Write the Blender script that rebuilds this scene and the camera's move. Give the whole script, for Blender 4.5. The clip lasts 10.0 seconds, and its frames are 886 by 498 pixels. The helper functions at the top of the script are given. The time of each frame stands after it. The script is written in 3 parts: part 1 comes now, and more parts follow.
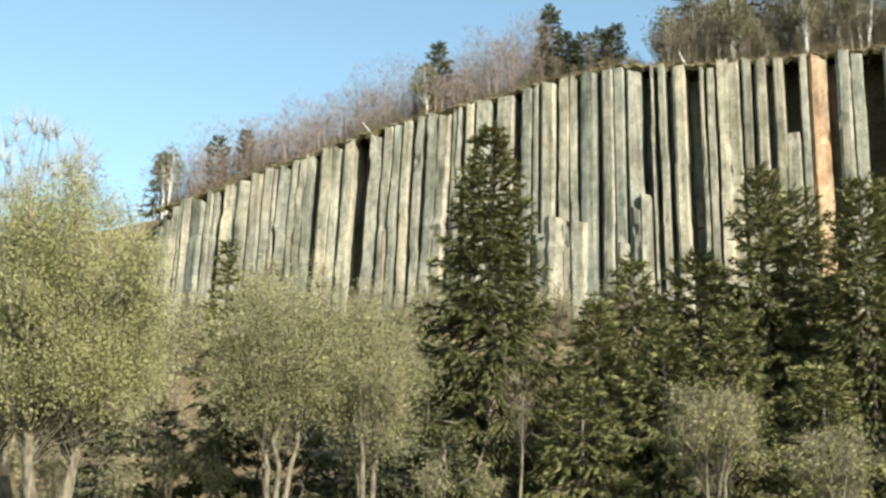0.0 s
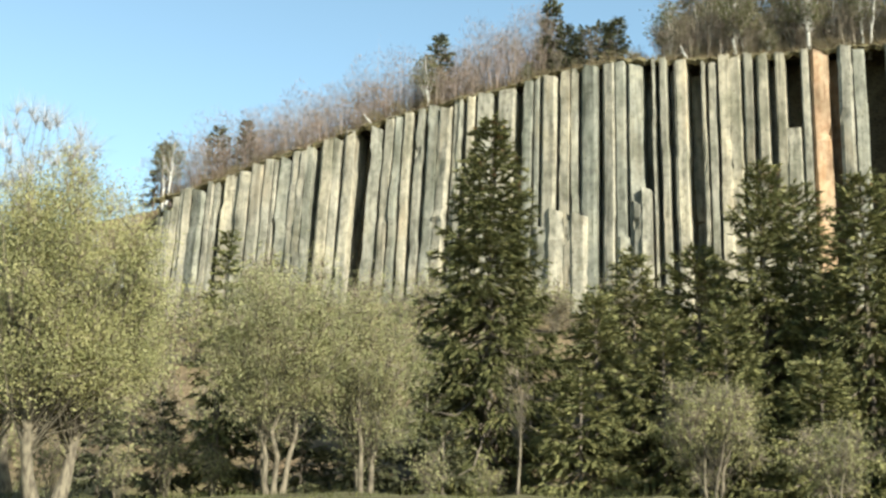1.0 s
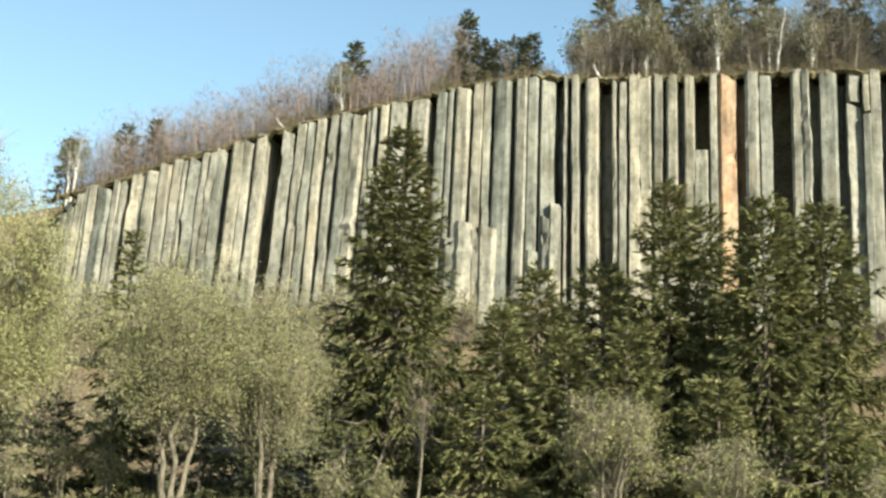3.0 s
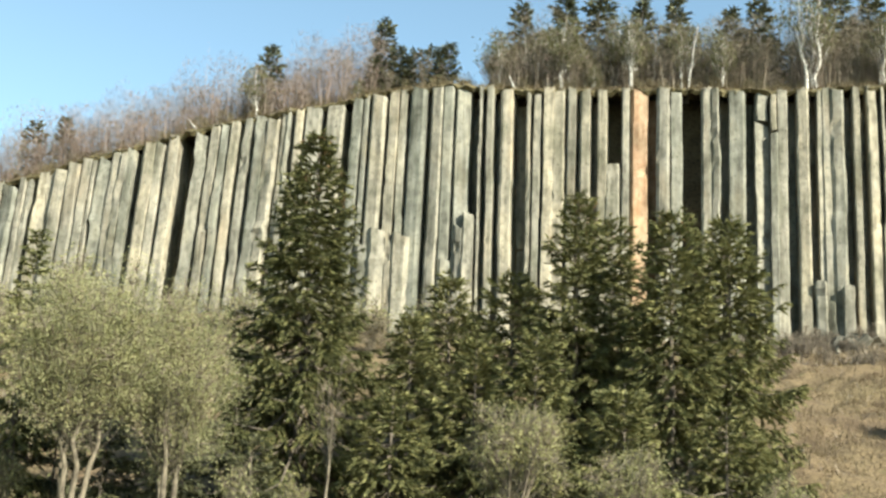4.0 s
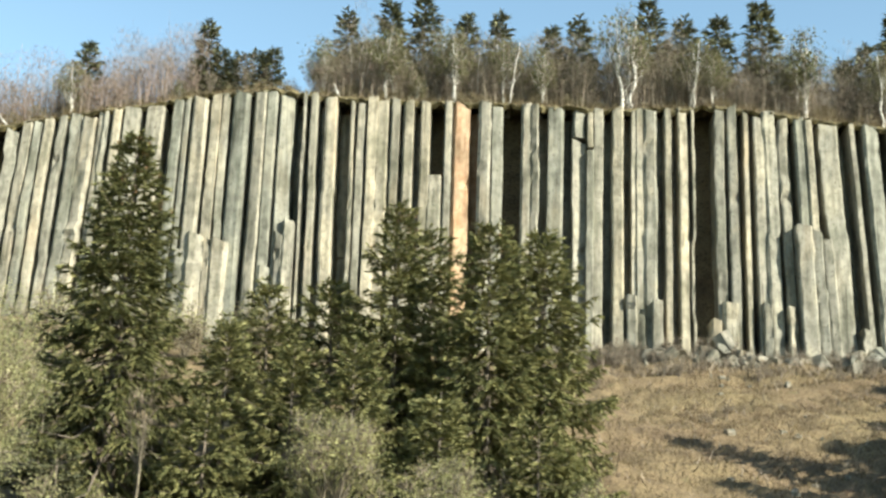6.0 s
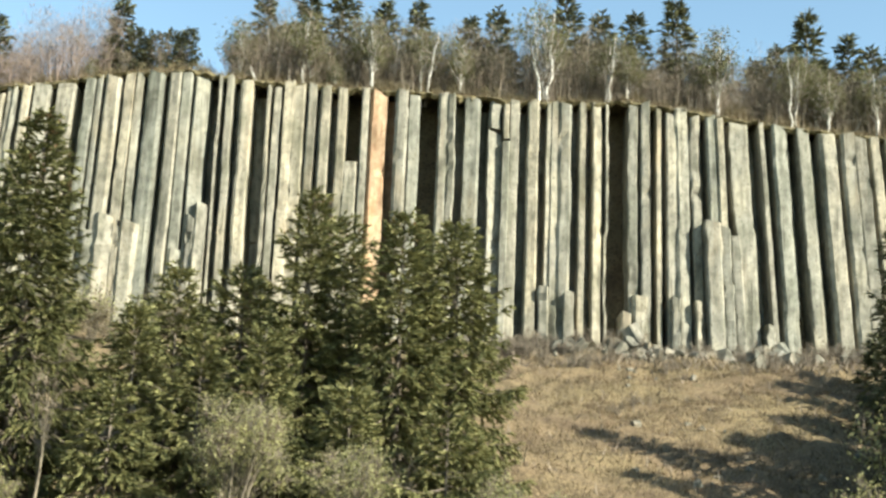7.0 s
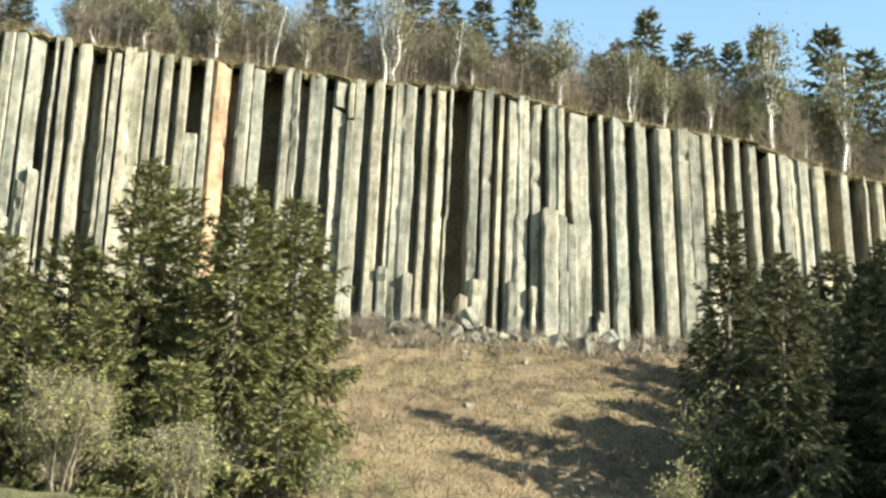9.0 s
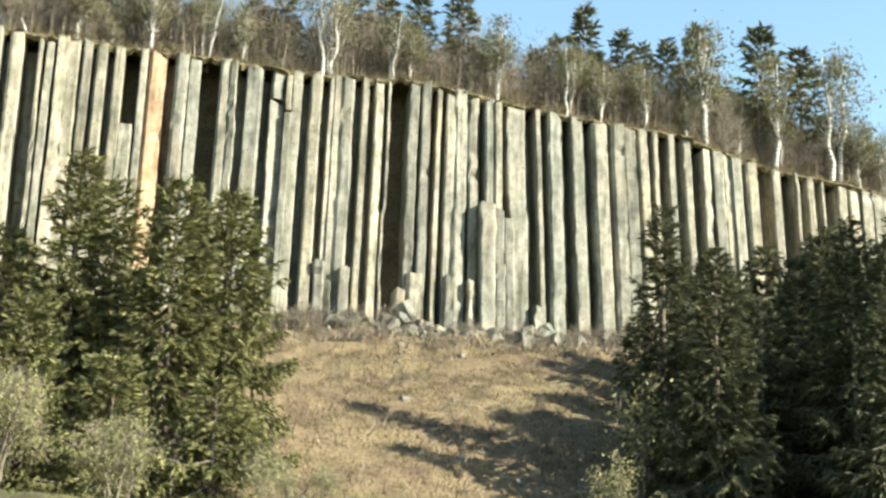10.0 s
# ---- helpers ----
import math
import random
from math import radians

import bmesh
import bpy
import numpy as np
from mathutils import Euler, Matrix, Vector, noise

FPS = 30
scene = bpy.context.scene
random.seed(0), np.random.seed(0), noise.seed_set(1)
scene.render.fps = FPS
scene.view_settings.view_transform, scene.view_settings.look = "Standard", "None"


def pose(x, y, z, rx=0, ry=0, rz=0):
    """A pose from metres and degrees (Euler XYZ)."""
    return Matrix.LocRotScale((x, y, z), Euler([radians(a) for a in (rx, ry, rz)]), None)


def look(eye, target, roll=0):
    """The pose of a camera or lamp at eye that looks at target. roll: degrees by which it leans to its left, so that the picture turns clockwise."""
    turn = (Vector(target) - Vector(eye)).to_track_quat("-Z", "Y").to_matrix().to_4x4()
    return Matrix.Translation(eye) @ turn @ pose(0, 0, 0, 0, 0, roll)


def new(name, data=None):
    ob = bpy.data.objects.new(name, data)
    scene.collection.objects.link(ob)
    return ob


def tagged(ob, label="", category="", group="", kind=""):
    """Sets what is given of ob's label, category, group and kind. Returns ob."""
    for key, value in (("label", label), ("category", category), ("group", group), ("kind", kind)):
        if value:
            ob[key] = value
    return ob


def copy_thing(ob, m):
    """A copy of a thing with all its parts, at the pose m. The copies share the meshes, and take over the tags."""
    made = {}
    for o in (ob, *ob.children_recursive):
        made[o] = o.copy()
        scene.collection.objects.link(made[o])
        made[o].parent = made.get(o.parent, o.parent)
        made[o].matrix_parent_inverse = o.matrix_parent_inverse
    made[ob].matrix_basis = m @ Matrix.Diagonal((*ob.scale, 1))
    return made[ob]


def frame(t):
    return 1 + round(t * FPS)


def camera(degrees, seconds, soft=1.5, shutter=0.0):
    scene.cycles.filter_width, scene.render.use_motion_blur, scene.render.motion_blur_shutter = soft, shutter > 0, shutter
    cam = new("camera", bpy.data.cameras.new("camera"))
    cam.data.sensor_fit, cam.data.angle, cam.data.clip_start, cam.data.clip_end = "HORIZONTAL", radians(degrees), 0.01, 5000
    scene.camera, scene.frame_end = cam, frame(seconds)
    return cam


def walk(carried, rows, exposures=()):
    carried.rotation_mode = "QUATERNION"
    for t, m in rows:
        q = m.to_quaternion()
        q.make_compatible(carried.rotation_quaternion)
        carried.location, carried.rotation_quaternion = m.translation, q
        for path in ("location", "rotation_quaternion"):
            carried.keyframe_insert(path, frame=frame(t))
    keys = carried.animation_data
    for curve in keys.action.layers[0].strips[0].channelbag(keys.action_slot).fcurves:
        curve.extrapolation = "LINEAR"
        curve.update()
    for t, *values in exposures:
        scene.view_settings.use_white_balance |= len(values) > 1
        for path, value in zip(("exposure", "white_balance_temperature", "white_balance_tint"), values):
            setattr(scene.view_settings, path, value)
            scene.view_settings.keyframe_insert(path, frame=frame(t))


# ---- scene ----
cam = camera(39.2, 10.0, soft=2.7)
EYE = (0.0, 0.0, 1.6)
TURN = [
    (0.0, 0.00, 13.44, -1.06), (0.5, 0.05, 13.22, -1.25), (1.0, -0.11, 13.09, -1.52), (1.5, -0.43, 13.05, -1.81),
    (2.0, -1.62, 13.29, -2.13), (3.5, -6.64, 13.90, -2.72), (4.0, -8.91, 14.23, -2.82), (4.5, -10.85, 14.47, -2.53),
    (5.0, -13.03, 14.82, -2.25), (5.5, -15.07, 15.05, -2.04), (7.0, -21.43, 14.59, -2.38), (7.5, -23.17, 14.47, -2.44),
    (8.0, -25.36, 14.39, -2.66), (8.5, -27.41, 14.22, -2.81), (9.0, -29.10, 14.01, -2.65), (9.5, -30.34, 13.93, -2.30),
    (10.0, -31.96, 13.82, -2.21)]
walk(cam, [(t, pose(*EYE, 90 + tilt, roll, yaw)) for t, yaw, tilt, roll in TURN], exposures=[(0.0, 1.42, 6570, 4.6), (4.0, 1.52, 6590, 5.0), (7.0, 1.71, 6590, 5.2), (10.0, 1.96, 6590, 5.2)])

# ---- plan: s runs along the cliff to the right, d away from the viewer towards it ----
AWAY = Vector((math.sin(radians(20)), math.cos(radians(20)), 0))
ALONG = Vector((AWAY.y, -AWAY.x, 0))


def spot(s, d, z=0.0):
    return ALONG * s + AWAY * d + Vector((0, 0, z))


# ---- light ----
SUN_SIDE, SUN_HEIGHT = 56, 30
to_sun = (-AWAY * math.cos(radians(SUN_SIDE)) + ALONG * math.sin(radians(SUN_SIDE))) * math.cos(radians(SUN_HEIGHT))
to_sun += Vector((0, 0, math.sin(radians(SUN_HEIGHT))))
sun = new("sun", bpy.data.lights.new("sun", "SUN"))
sun.data.energy, sun.data.angle, sun.data.color = 5.0, radians(0.53), (1.0, 0.94, 0.82)
sun.matrix_world = look(to_sun * 100, (0, 0, 0))

world = bpy.data.worlds.new("world")
scene.world = world
world.use_nodes = True
sky = world.node_tree.nodes.new("ShaderNodeTexSky")
sky.sky_type, sky.sun_disc = "NISHITA", False
sky.sun_elevation, sky.sun_rotation = radians(SUN_HEIGHT), math.atan2(to_sun.x, to_sun.y)
sky.air_density, sky.dust_density, sky.ozone_density = 1.0, 0.3, 1.1
backing = world.node_tree.nodes["Background"]
backing.inputs["Strength"].default_value = 0.09
haze = world.node_tree.nodes.new("ShaderNodeMix")
haze.data_type, haze.blend_type = "RGBA", "MULTIPLY"
haze.inputs["Factor"].default_value, haze.inputs["B"].default_value = 1.0, (1.0, 1.045, 0.94, 1)
world.node_tree.links.new(sky.outputs[0], haze.inputs["A"])
world.node_tree.links.new(haze.outputs["Result"], backing.inputs["Color"])


# ---- materials ----
def material(name, rough=0.85):
    m = bpy.data.materials.new(name)
    m.use_nodes = True
    nt = m.node_tree
    b = nt.nodes["Principled BSDF"]
    b.inputs["Roughness"].default_value = rough
    b.inputs["Specular IOR Level"].default_value = 0.25
    return m, nt, b


def node(nt, kind, **values):
    n = nt.nodes.new("ShaderNode" + kind)
    for k, v in values.items():
        n.inputs[k.replace("_", " ")].default_value = v
    return n


def ramp(nt, src, stops):
    r = nt.nodes.new("ShaderNodeValToRGB")
    e = r.color_ramp.elements
    while len(e) < len(stops):
        e.new(0.5)
    for el, (p, c) in zip(e, stops):
        el.position, el.color = p, (*c, 1)
    nt.links.new(src, r.inputs[0])
    return r.outputs[0]


def mixed(nt, a, b, fac, how="MIX"):
    m = nt.nodes.new("ShaderNodeMix")
    m.data_type, m.blend_type = "RGBA", how
    for sock, v in ((m.inputs["Factor"], fac), (m.inputs["A"], a), (m.inputs["B"], b)):
        if isinstance(v, (int, float)):
            sock.default_value = v
        elif isinstance(v, tuple):
            sock.default_value = (*v, 1)
        else:
            nt.links.new(v, sock)
    return m.outputs["Result"]


def noised(nt, scale, stretch=(1, 1, 1), detail=5.0, turn=(0, 0, 0)):
    tc = nt.nodes.new("ShaderNodeTexCoord")
    mp = node(nt, "Mapping", Scale=stretch, Rotation=turn)
    nz = node(nt, "TexNoise", Scale=scale, Detail=detail)
    nt.links.new(tc.outputs["Object"], mp.inputs["Vector"])
    nt.links.new(mp.outputs[0], nz.inputs["Vector"])
    return nz.outputs[0]


def bumped(nt, b, height, strength, distance):
    bp = node(nt, "Bump", Strength=strength, Distance=distance)
    nt.links.new(height, bp.inputs["Height"])
    nt.links.new(bp.outputs[0], b.inputs["Normal"])


def rock_material(name, dark, mid, pale, stain):
    """Weathered basalt: long upright streaks, lichen blotches, dark pits, fine grain."""
    m, nt, b = material(name, 0.92)
    streak = noised(nt, 1.5, (1, 1, 0.11), 8)
    blotch = noised(nt, 1.5, (1, 1, 0.7), 9)
    grain = noised(nt, 4.2, (1, 1, 0.75), 6)
    c = ramp(nt, streak, [(0.32, dark), (0.48, mid), (0.66, pale)])
    c = mixed(nt, c, ramp(nt, blotch, [(0.36, dark), (0.50, mid), (0.62, pale)]), 0.4)
    c = mixed(nt, c, stain, ramp(nt, noised(nt, 0.35, (1, 1, 0.3)), [(0.56, (0, 0, 0)), (0.72, (0.6, 0.6, 0.6))]))
    c = mixed(nt, c, dark, ramp(nt, grain, [(0.31, (0.85, 0.85, 0.85)), (0.41, (0, 0, 0))]))
    crack = noised(nt, 2.6, (1, 1, 0.035), 4)
    c = mixed(nt, c, dark, ramp(nt, crack, [(0.30, (0.85, 0.85, 0.85)), (0.35, (0, 0, 0))]))
    patch = noised(nt, 0.38, (1, 1, 0.5), 5)
    c = mixed(nt, c, ramp(nt, patch, [(0.34, (0.62, 0.64, 0.60)), (0.50, (1, 1, 1)), (0.66, (1.25, 1.22, 1.15))]), 1.0, "MULTIPLY")
    info = nt.nodes.new("ShaderNodeObjectInfo")
    tint = ramp(nt, info.outputs["Random"], [(0.0, (0.72, 0.76, 0.74)), (0.35, (0.98, 0.97, 0.93)), (0.7, (1.08, 1.05, 0.98)), (1.0, (1.22, 1.15, 1.02))])
    c = mixed(nt, c, tint, 1.0, "MULTIPLY")
    nt.links.new(c, b.inputs["Base Color"])
    bumped(nt, b, mixed(nt, crack, mixed(nt, blotch, grain, 0.5), 0.5), 0.9, 0.13)
    return m


BASALT = rock_material("basalt", (0.085, 0.082, 0.068), (0.212, 0.203, 0.172), (0.305, 0.291, 0.25), (0.235, 0.20, 0.15))
RUSTY = rock_material("rusty_basalt", (0.15, 0.09, 0.055), (0.265, 0.18, 0.12), (0.33, 0.25, 0.175), (0.30, 0.14, 0.065))
RUBBLE = rock_material("rubble_stone", (0.07, 0.066, 0.058), (0.14, 0.135, 0.115), (0.22, 0.21, 0.185), (0.15, 0.12, 0.085))


def leafy(name, stops, through_it=0.25, rough=0.7):
    """Leaves or needles: every leaf has its own tone, some light passes through."""
    m, nt, b = material(name, rough)
    geo = nt.nodes.new("ShaderNodeNewGeometry")
    c = ramp(nt, geo.outputs["Random Per Island"], [(p, tuple(0.84 * x for x in c)) for p, c in stops])
    broad = noised(nt, 0.45, (1, 1, 1), 3)
    c = mixed(nt, c, ramp(nt, broad, [(0.3, (0.72, 0.75, 0.70)), (0.7, (1.2, 1.15, 1.1))]), 1.0, "MULTIPLY")
    nt.links.new(c, b.inputs["Base Color"])
    tr = nt.nodes.new("ShaderNodeBsdfTranslucent")
    nt.links.new(c, tr.inputs["Color"])
    mx = nt.nodes.new("ShaderNodeMixShader")
    mx.inputs[0].default_value = through_it
    nt.links.new(b.outputs[0], mx.inputs[1])
    nt.links.new(tr.outputs[0], mx.inputs[2])
    nt.links.new(mx.outputs[0], nt.nodes["Material Output"].inputs["Surface"])
    return m


def barky(name, a, b_, scale=6.0, stretch=(1, 1, 0.3)):
    m, nt, b = material(name, 0.9)
    nz = noised(nt, scale, stretch, 5)
    nt.links.new(ramp(nt, nz, [(0.35, a), (0.6, b_)]), b.inputs["Base Color"])
    bumped(nt, b, nz, 0.5, 0.03)
    return m


SPRUCE = leafy("spruce_needles", [(0.0, (0.065, 0.074, 0.033)), (0.5, (0.175, 0.178, 0.073)), (1.0, (0.32, 0.31, 0.135))], 0.22)
# darker needles: own tone for some, shade put into the colour for shaded spruces
SPRUCE_DARK_SHADED = leafy("dark_shaded_needles", [(0.0, (0.04, 0.045, 0.027)), (0.6, (0.105, 0.11, 0.06)), (1.0, (0.21, 0.21, 0.11))], 0.25)
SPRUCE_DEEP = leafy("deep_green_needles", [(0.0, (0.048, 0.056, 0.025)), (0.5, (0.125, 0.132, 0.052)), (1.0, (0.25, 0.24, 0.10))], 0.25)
CONE = leafy("spruce_cones", [(0.0, (0.09, 0.05, 0.025)), (1.0, (0.20, 0.115, 0.05))], 0.05)
WILLOW = leafy("willow_leaves", [(0.0, (0.24, 0.24, 0.11)), (0.5, (0.36, 0.355, 0.17)), (1.0, (0.46, 0.445, 0.235))], 0.4)
SPRING = leafy("spring_leaves", [(0.0, (0.22, 0.225, 0.11)), (0.5, (0.33, 0.33, 0.17)), (1.0, (0.42, 0.41, 0.23))], 0.4)
CATKIN = leafy("brown_buds", [(0.0, (0.124, 0.0992, 0.0558)), (0.5, (0.211, 0.174, 0.105)), (1.0, (0.285, 0.248, 0.167))], 0.25)
BIRCH_LEAF = leafy("birch_leaves", [(0.0, (0.085, 0.092, 0.04)), (1.0, (0.20, 0.198, 0.09))], 0.35)
TWIG = leafy("bare_twigs", [(0.0, (0.11, 0.09, 0.072)), (0.5, (0.20, 0.165, 0.13)), (1.0, (0.32, 0.275, 0.22))], 0.1)
PALE_TWIG = leafy("pale_twigs", [(0.0, (0.26, 0.27, 0.30)), (1.0, (0.46, 0.47, 0.52))], 0.1)
TWIG_RED = leafy("reddish_twigs", [(0.0, (0.13, 0.095, 0.08)), (0.5, (0.23, 0.175, 0.15)), (1.0, (0.35, 0.285, 0.25))], 0.1)
DRY = leafy("dry_grass", [(0.0, (0.09, 0.064, 0.038)), (0.45, (0.155, 0.12, 0.068)), (0.8, (0.225, 0.175, 0.105)), (1.0, (0.165, 0.14, 0.064))], 0.2)
BRACKEN = leafy("dead_bracken", [(0.0, (0.045, 0.028, 0.018)), (0.6, (0.10, 0.062, 0.036)), (1.0, (0.16, 0.105, 0.06))], 0.15)
GREEN = leafy("green_grass", [(0.0, (0.05, 0.055, 0.018)), (1.0, (0.12, 0.125, 0.042))], 0.25)
BARK = barky("grey_bark", (0.06, 0.05, 0.04), (0.16, 0.135, 0.105))
PALE_BARK = barky("pale_willow_bark", (0.06, 0.05, 0.037), (0.16, 0.138, 0.098))
TURF = barky("olive_turf", (0.05, 0.042, 0.022), (0.145, 0.122, 0.06), 2.2, (1, 1, 1))
BIRCH = barky("birch_bark", (0.16, 0.145, 0.125), (0.56, 0.54, 0.49), 5.0, (0.6, 0.6, 1.6))

# ---- ground ----
TOP = [(-400, 30), (-110, 39), (-90, 41.4), (-83.5, 42.6), (-77, 44.0), (-69.4, 46.4), (-63.4, 47.7), (-55.3, 49.8), (-47.5, 51.2), (-40.5, 52.3),
       (-36.5, 53.2), (-27.3, 54.2), (-18, 53.3), (2, 52.8), (11, 52.4), (22, 53.0), (28.6, 52.2), (40, 50.8), (53.8, 50.0), (58.0, 48.8), (61.6, 47.6), (66, 49.5), (80, 48.2), (110, 43), (400, 26)]
BASE = [(-400, 14), (-110, 26), (-60, 28.0), (-33, 26.6), (-10, 25.3), (8, 24.5), (22, 24.7), (46, 25.4), (70, 25.6), (110, 24), (400, 12)]
FACE = 130.0


def lerp(table, v):
    return float(np.interp(v, [a for a, _ in table], [b for _, b in table]))


def rough(s, d, size, seed=0.0):
    return noise.noise(Vector((s / size, d / size, seed)))


def face_at(s):
    """How far off the foot of the cliff stands."""
    return FACE + 6.5 * min(1.0, max(0.0, (s - 63.2) / 1.5))


def ground_height(s, d):
    face = face_at(s)
    back = lerp([(0, 0), (40, 5.5), (90, 9), (200, 5), (900, -40), (4000, -60)], d - face)
    if d > face + 1.6:
        return lerp(TOP, s) - 0.25 + back + 0.5 * rough(s, d, 6, 3)
    base = lerp(BASE, s)
    foot = face - 0.5
    z = lerp([(-4000, 0), (10, 0), (47, 2.75), (74, 3.9), (78, 4.2)], d)
    if d > 74:
        q = min(1.0, (d - 74) / (foot - 74))
        z = 3.9 + (base - 3.9) * (0.82 * q + 0.18 * math.sin(q * math.pi / 2))
    lumps = min(1.0, max(0.0, (d - 30) / 40))
    return z + lumps * (1.0 * rough(s, d, 17) + 0.6 * rough(s, d, 5) + 0.5 * rough(s, d, 1.9))


def ground_mesh():
    ss = [-3000, -1500, -800, -500, -350, -250, -190, -150] + list(np.arange(-125, -10, 1.5)) + list(np.arange(-10, 52, 0.8)) + list(np.arange(52, 131, 1.5)) + [150, 190, 250, 350, 500, 800, 1500, 3000]
    ds = [-3000, -1500, -700, -300, -120, -60, -30, -10] + list(np.arange(0, 70, 2.5)) + list(np.arange(70, 142, 0.8)) + list(np.arange(142, 230, 4.0)) + [260, 320, 420, 600, 1000, 1800, 3000]
    verts = [spot(s, d, ground_height(s, d)) for d in ds for s in ss]
    w = len(ss)
    faces = [(j * w + i, j * w + i + 1, (j + 1) * w + i + 1, (j + 1) * w + i) for j in range(len(ds) - 1) for i in range(w - 1)]
    me = bpy.data.meshes.new("ground")
    me.from_pydata(verts, [], faces)
    me.polygons.foreach_set("use_smooth", [True] * len(faces))
    return me


def ground_material():
    m, nt, b = material("rough_ground", 0.95)
    big, mid, fine = noised(nt, 0.09, detail=4), noised(nt, 0.5, detail=6), noised(nt, 4.0, detail=5)
    c = ramp(nt, mid, [(0.34, (0.05, 0.034, 0.02)), (0.44, (0.105, 0.078, 0.043)), (0.54, (0.178, 0.132, 0.074)), (0.64, (0.135, 0.095, 0.052)), (0.74, (0.105, 0.105, 0.042))])
    c = mixed(nt, c, ramp(nt, big, [(0.42, (0.125, 0.09, 0.055)), (0.66, (0.16, 0.13, 0.066))]), 0.5)
    c = mixed(nt, c, (0.05, 0.035, 0.022), ramp(nt, fine, [(0.34, (0.9, 0.9, 0.9)), (0.48, (0, 0, 0))]))
    # fresher growth on the low meadow
    low = nt.nodes.new("ShaderNodeSeparateXYZ")
    tc = nt.nodes.new("ShaderNodeTexCoord")
    nt.links.new(tc.outputs["Object"], low.inputs[0])
    part_way = node(nt, "MapRange")
    part_way.inputs["From Min"].default_value, part_way.inputs["From Max"].default_value = 3.6, 5.5
    nt.links.new(low.outputs["Z"], part_way.inputs["Value"])
    meadow = ramp(nt, mid, [(0.35, (0.05, 0.042, 0.022)), (0.6, (0.095, 0.095, 0.04))])
    c = mixed(nt, meadow, c, part_way.outputs[0])
    nt.links.new(c, b.inputs["Base Color"])
    bumped(nt, b, mixed(nt, fine, mid, 0.5), 0.9, 0.35)
    return m


GROUND = ground_material()
ground = new("ground", ground_mesh())
ground.data.materials.append(GROUND)
tagged(ground, "rough slope of dry brown grass below a rock face", "ground", kind="structure")


# ---- builders ----
def part(name, data, mat, parent=None, label=""):
    if isinstance(data, bmesh.types.BMesh):
        bm, data = data, bpy.data.meshes.new(name)
        bm.to_mesh(data)
        bm.free()
    if mat and not data.materials:
        data.materials.append(mat)
    ob = new(name, data)
    ob.parent = parent
    if label:
        ob["label"] = label
    return ob


def thing(name, label, category, group="", kind="", at=Matrix()):
    ob = new(name)
    ob.matrix_basis = at
    return tagged(ob, label, category, group, kind)


def mesh_of(name, v):
    """One mesh from an array of separate faces: faces x corners x 3."""
    n, k = v.shape[:2]
    me = bpy.data.meshes.new(name)
    me.vertices.add(k * n)
    me.vertices.foreach_set("co", v.ravel())
    me.loops.add(k * n)
    me.loops.foreach_set("vertex_index", np.arange(k * n))
    me.polygons.add(n)
    me.polygons.foreach_set("loop_start", np.arange(0, k * n, k))
    me.update()
    return me


def kites(name, base, along, across):
    """Many small leaf-shaped faces: arrays of starts, lengths and widths."""
    mid = base + along * 0.45
    return mesh_of(name, np.stack([base, mid + across * 0.5, base + along, mid - across * 0.5], 1))


def blades(name, base, along, across):
    """Many small pointed faces: needles, twigs, grass."""
    return mesh_of(name, np.stack([base + across * 0.5, base + along, base - across * 0.5], 1))


def unit(v):
    return v / np.maximum(np.linalg.norm(v, axis=-1, keepdims=True), 1e-9)


def tubes(name, paths, sides=5):
    """Tapered tubes: paths of (points, radii)."""
    verts, faces = [], []
    for pts, radii in paths:
        k0 = len(verts)
        for i, (p, r) in enumerate(zip(pts, radii)):
            p = Vector(p)
            ahead = Vector(pts[min(i + 1, len(pts) - 1)]) - Vector(pts[max(i - 1, 0)])
            x = ahead.orthogonal().normalized()
            y = ahead.cross(x).normalized()
            for a in range(sides):
                w = 2 * math.pi * a / sides
                verts.append(p + (x * math.cos(w) + y * math.sin(w)) * r)
        for i in range(len(pts) - 1):
            for a in range(sides):
                b = (a + 1) % sides
                faces.append((k0 + i * sides + a, k0 + i * sides + b, k0 + (i + 1) * sides + b, k0 + (i + 1) * sides + a))
    me = bpy.data.meshes.new(name)
    me.from_pydata(verts, [], faces)
    me.polygons.foreach_set("use_smooth", [True] * len(faces))
    return me


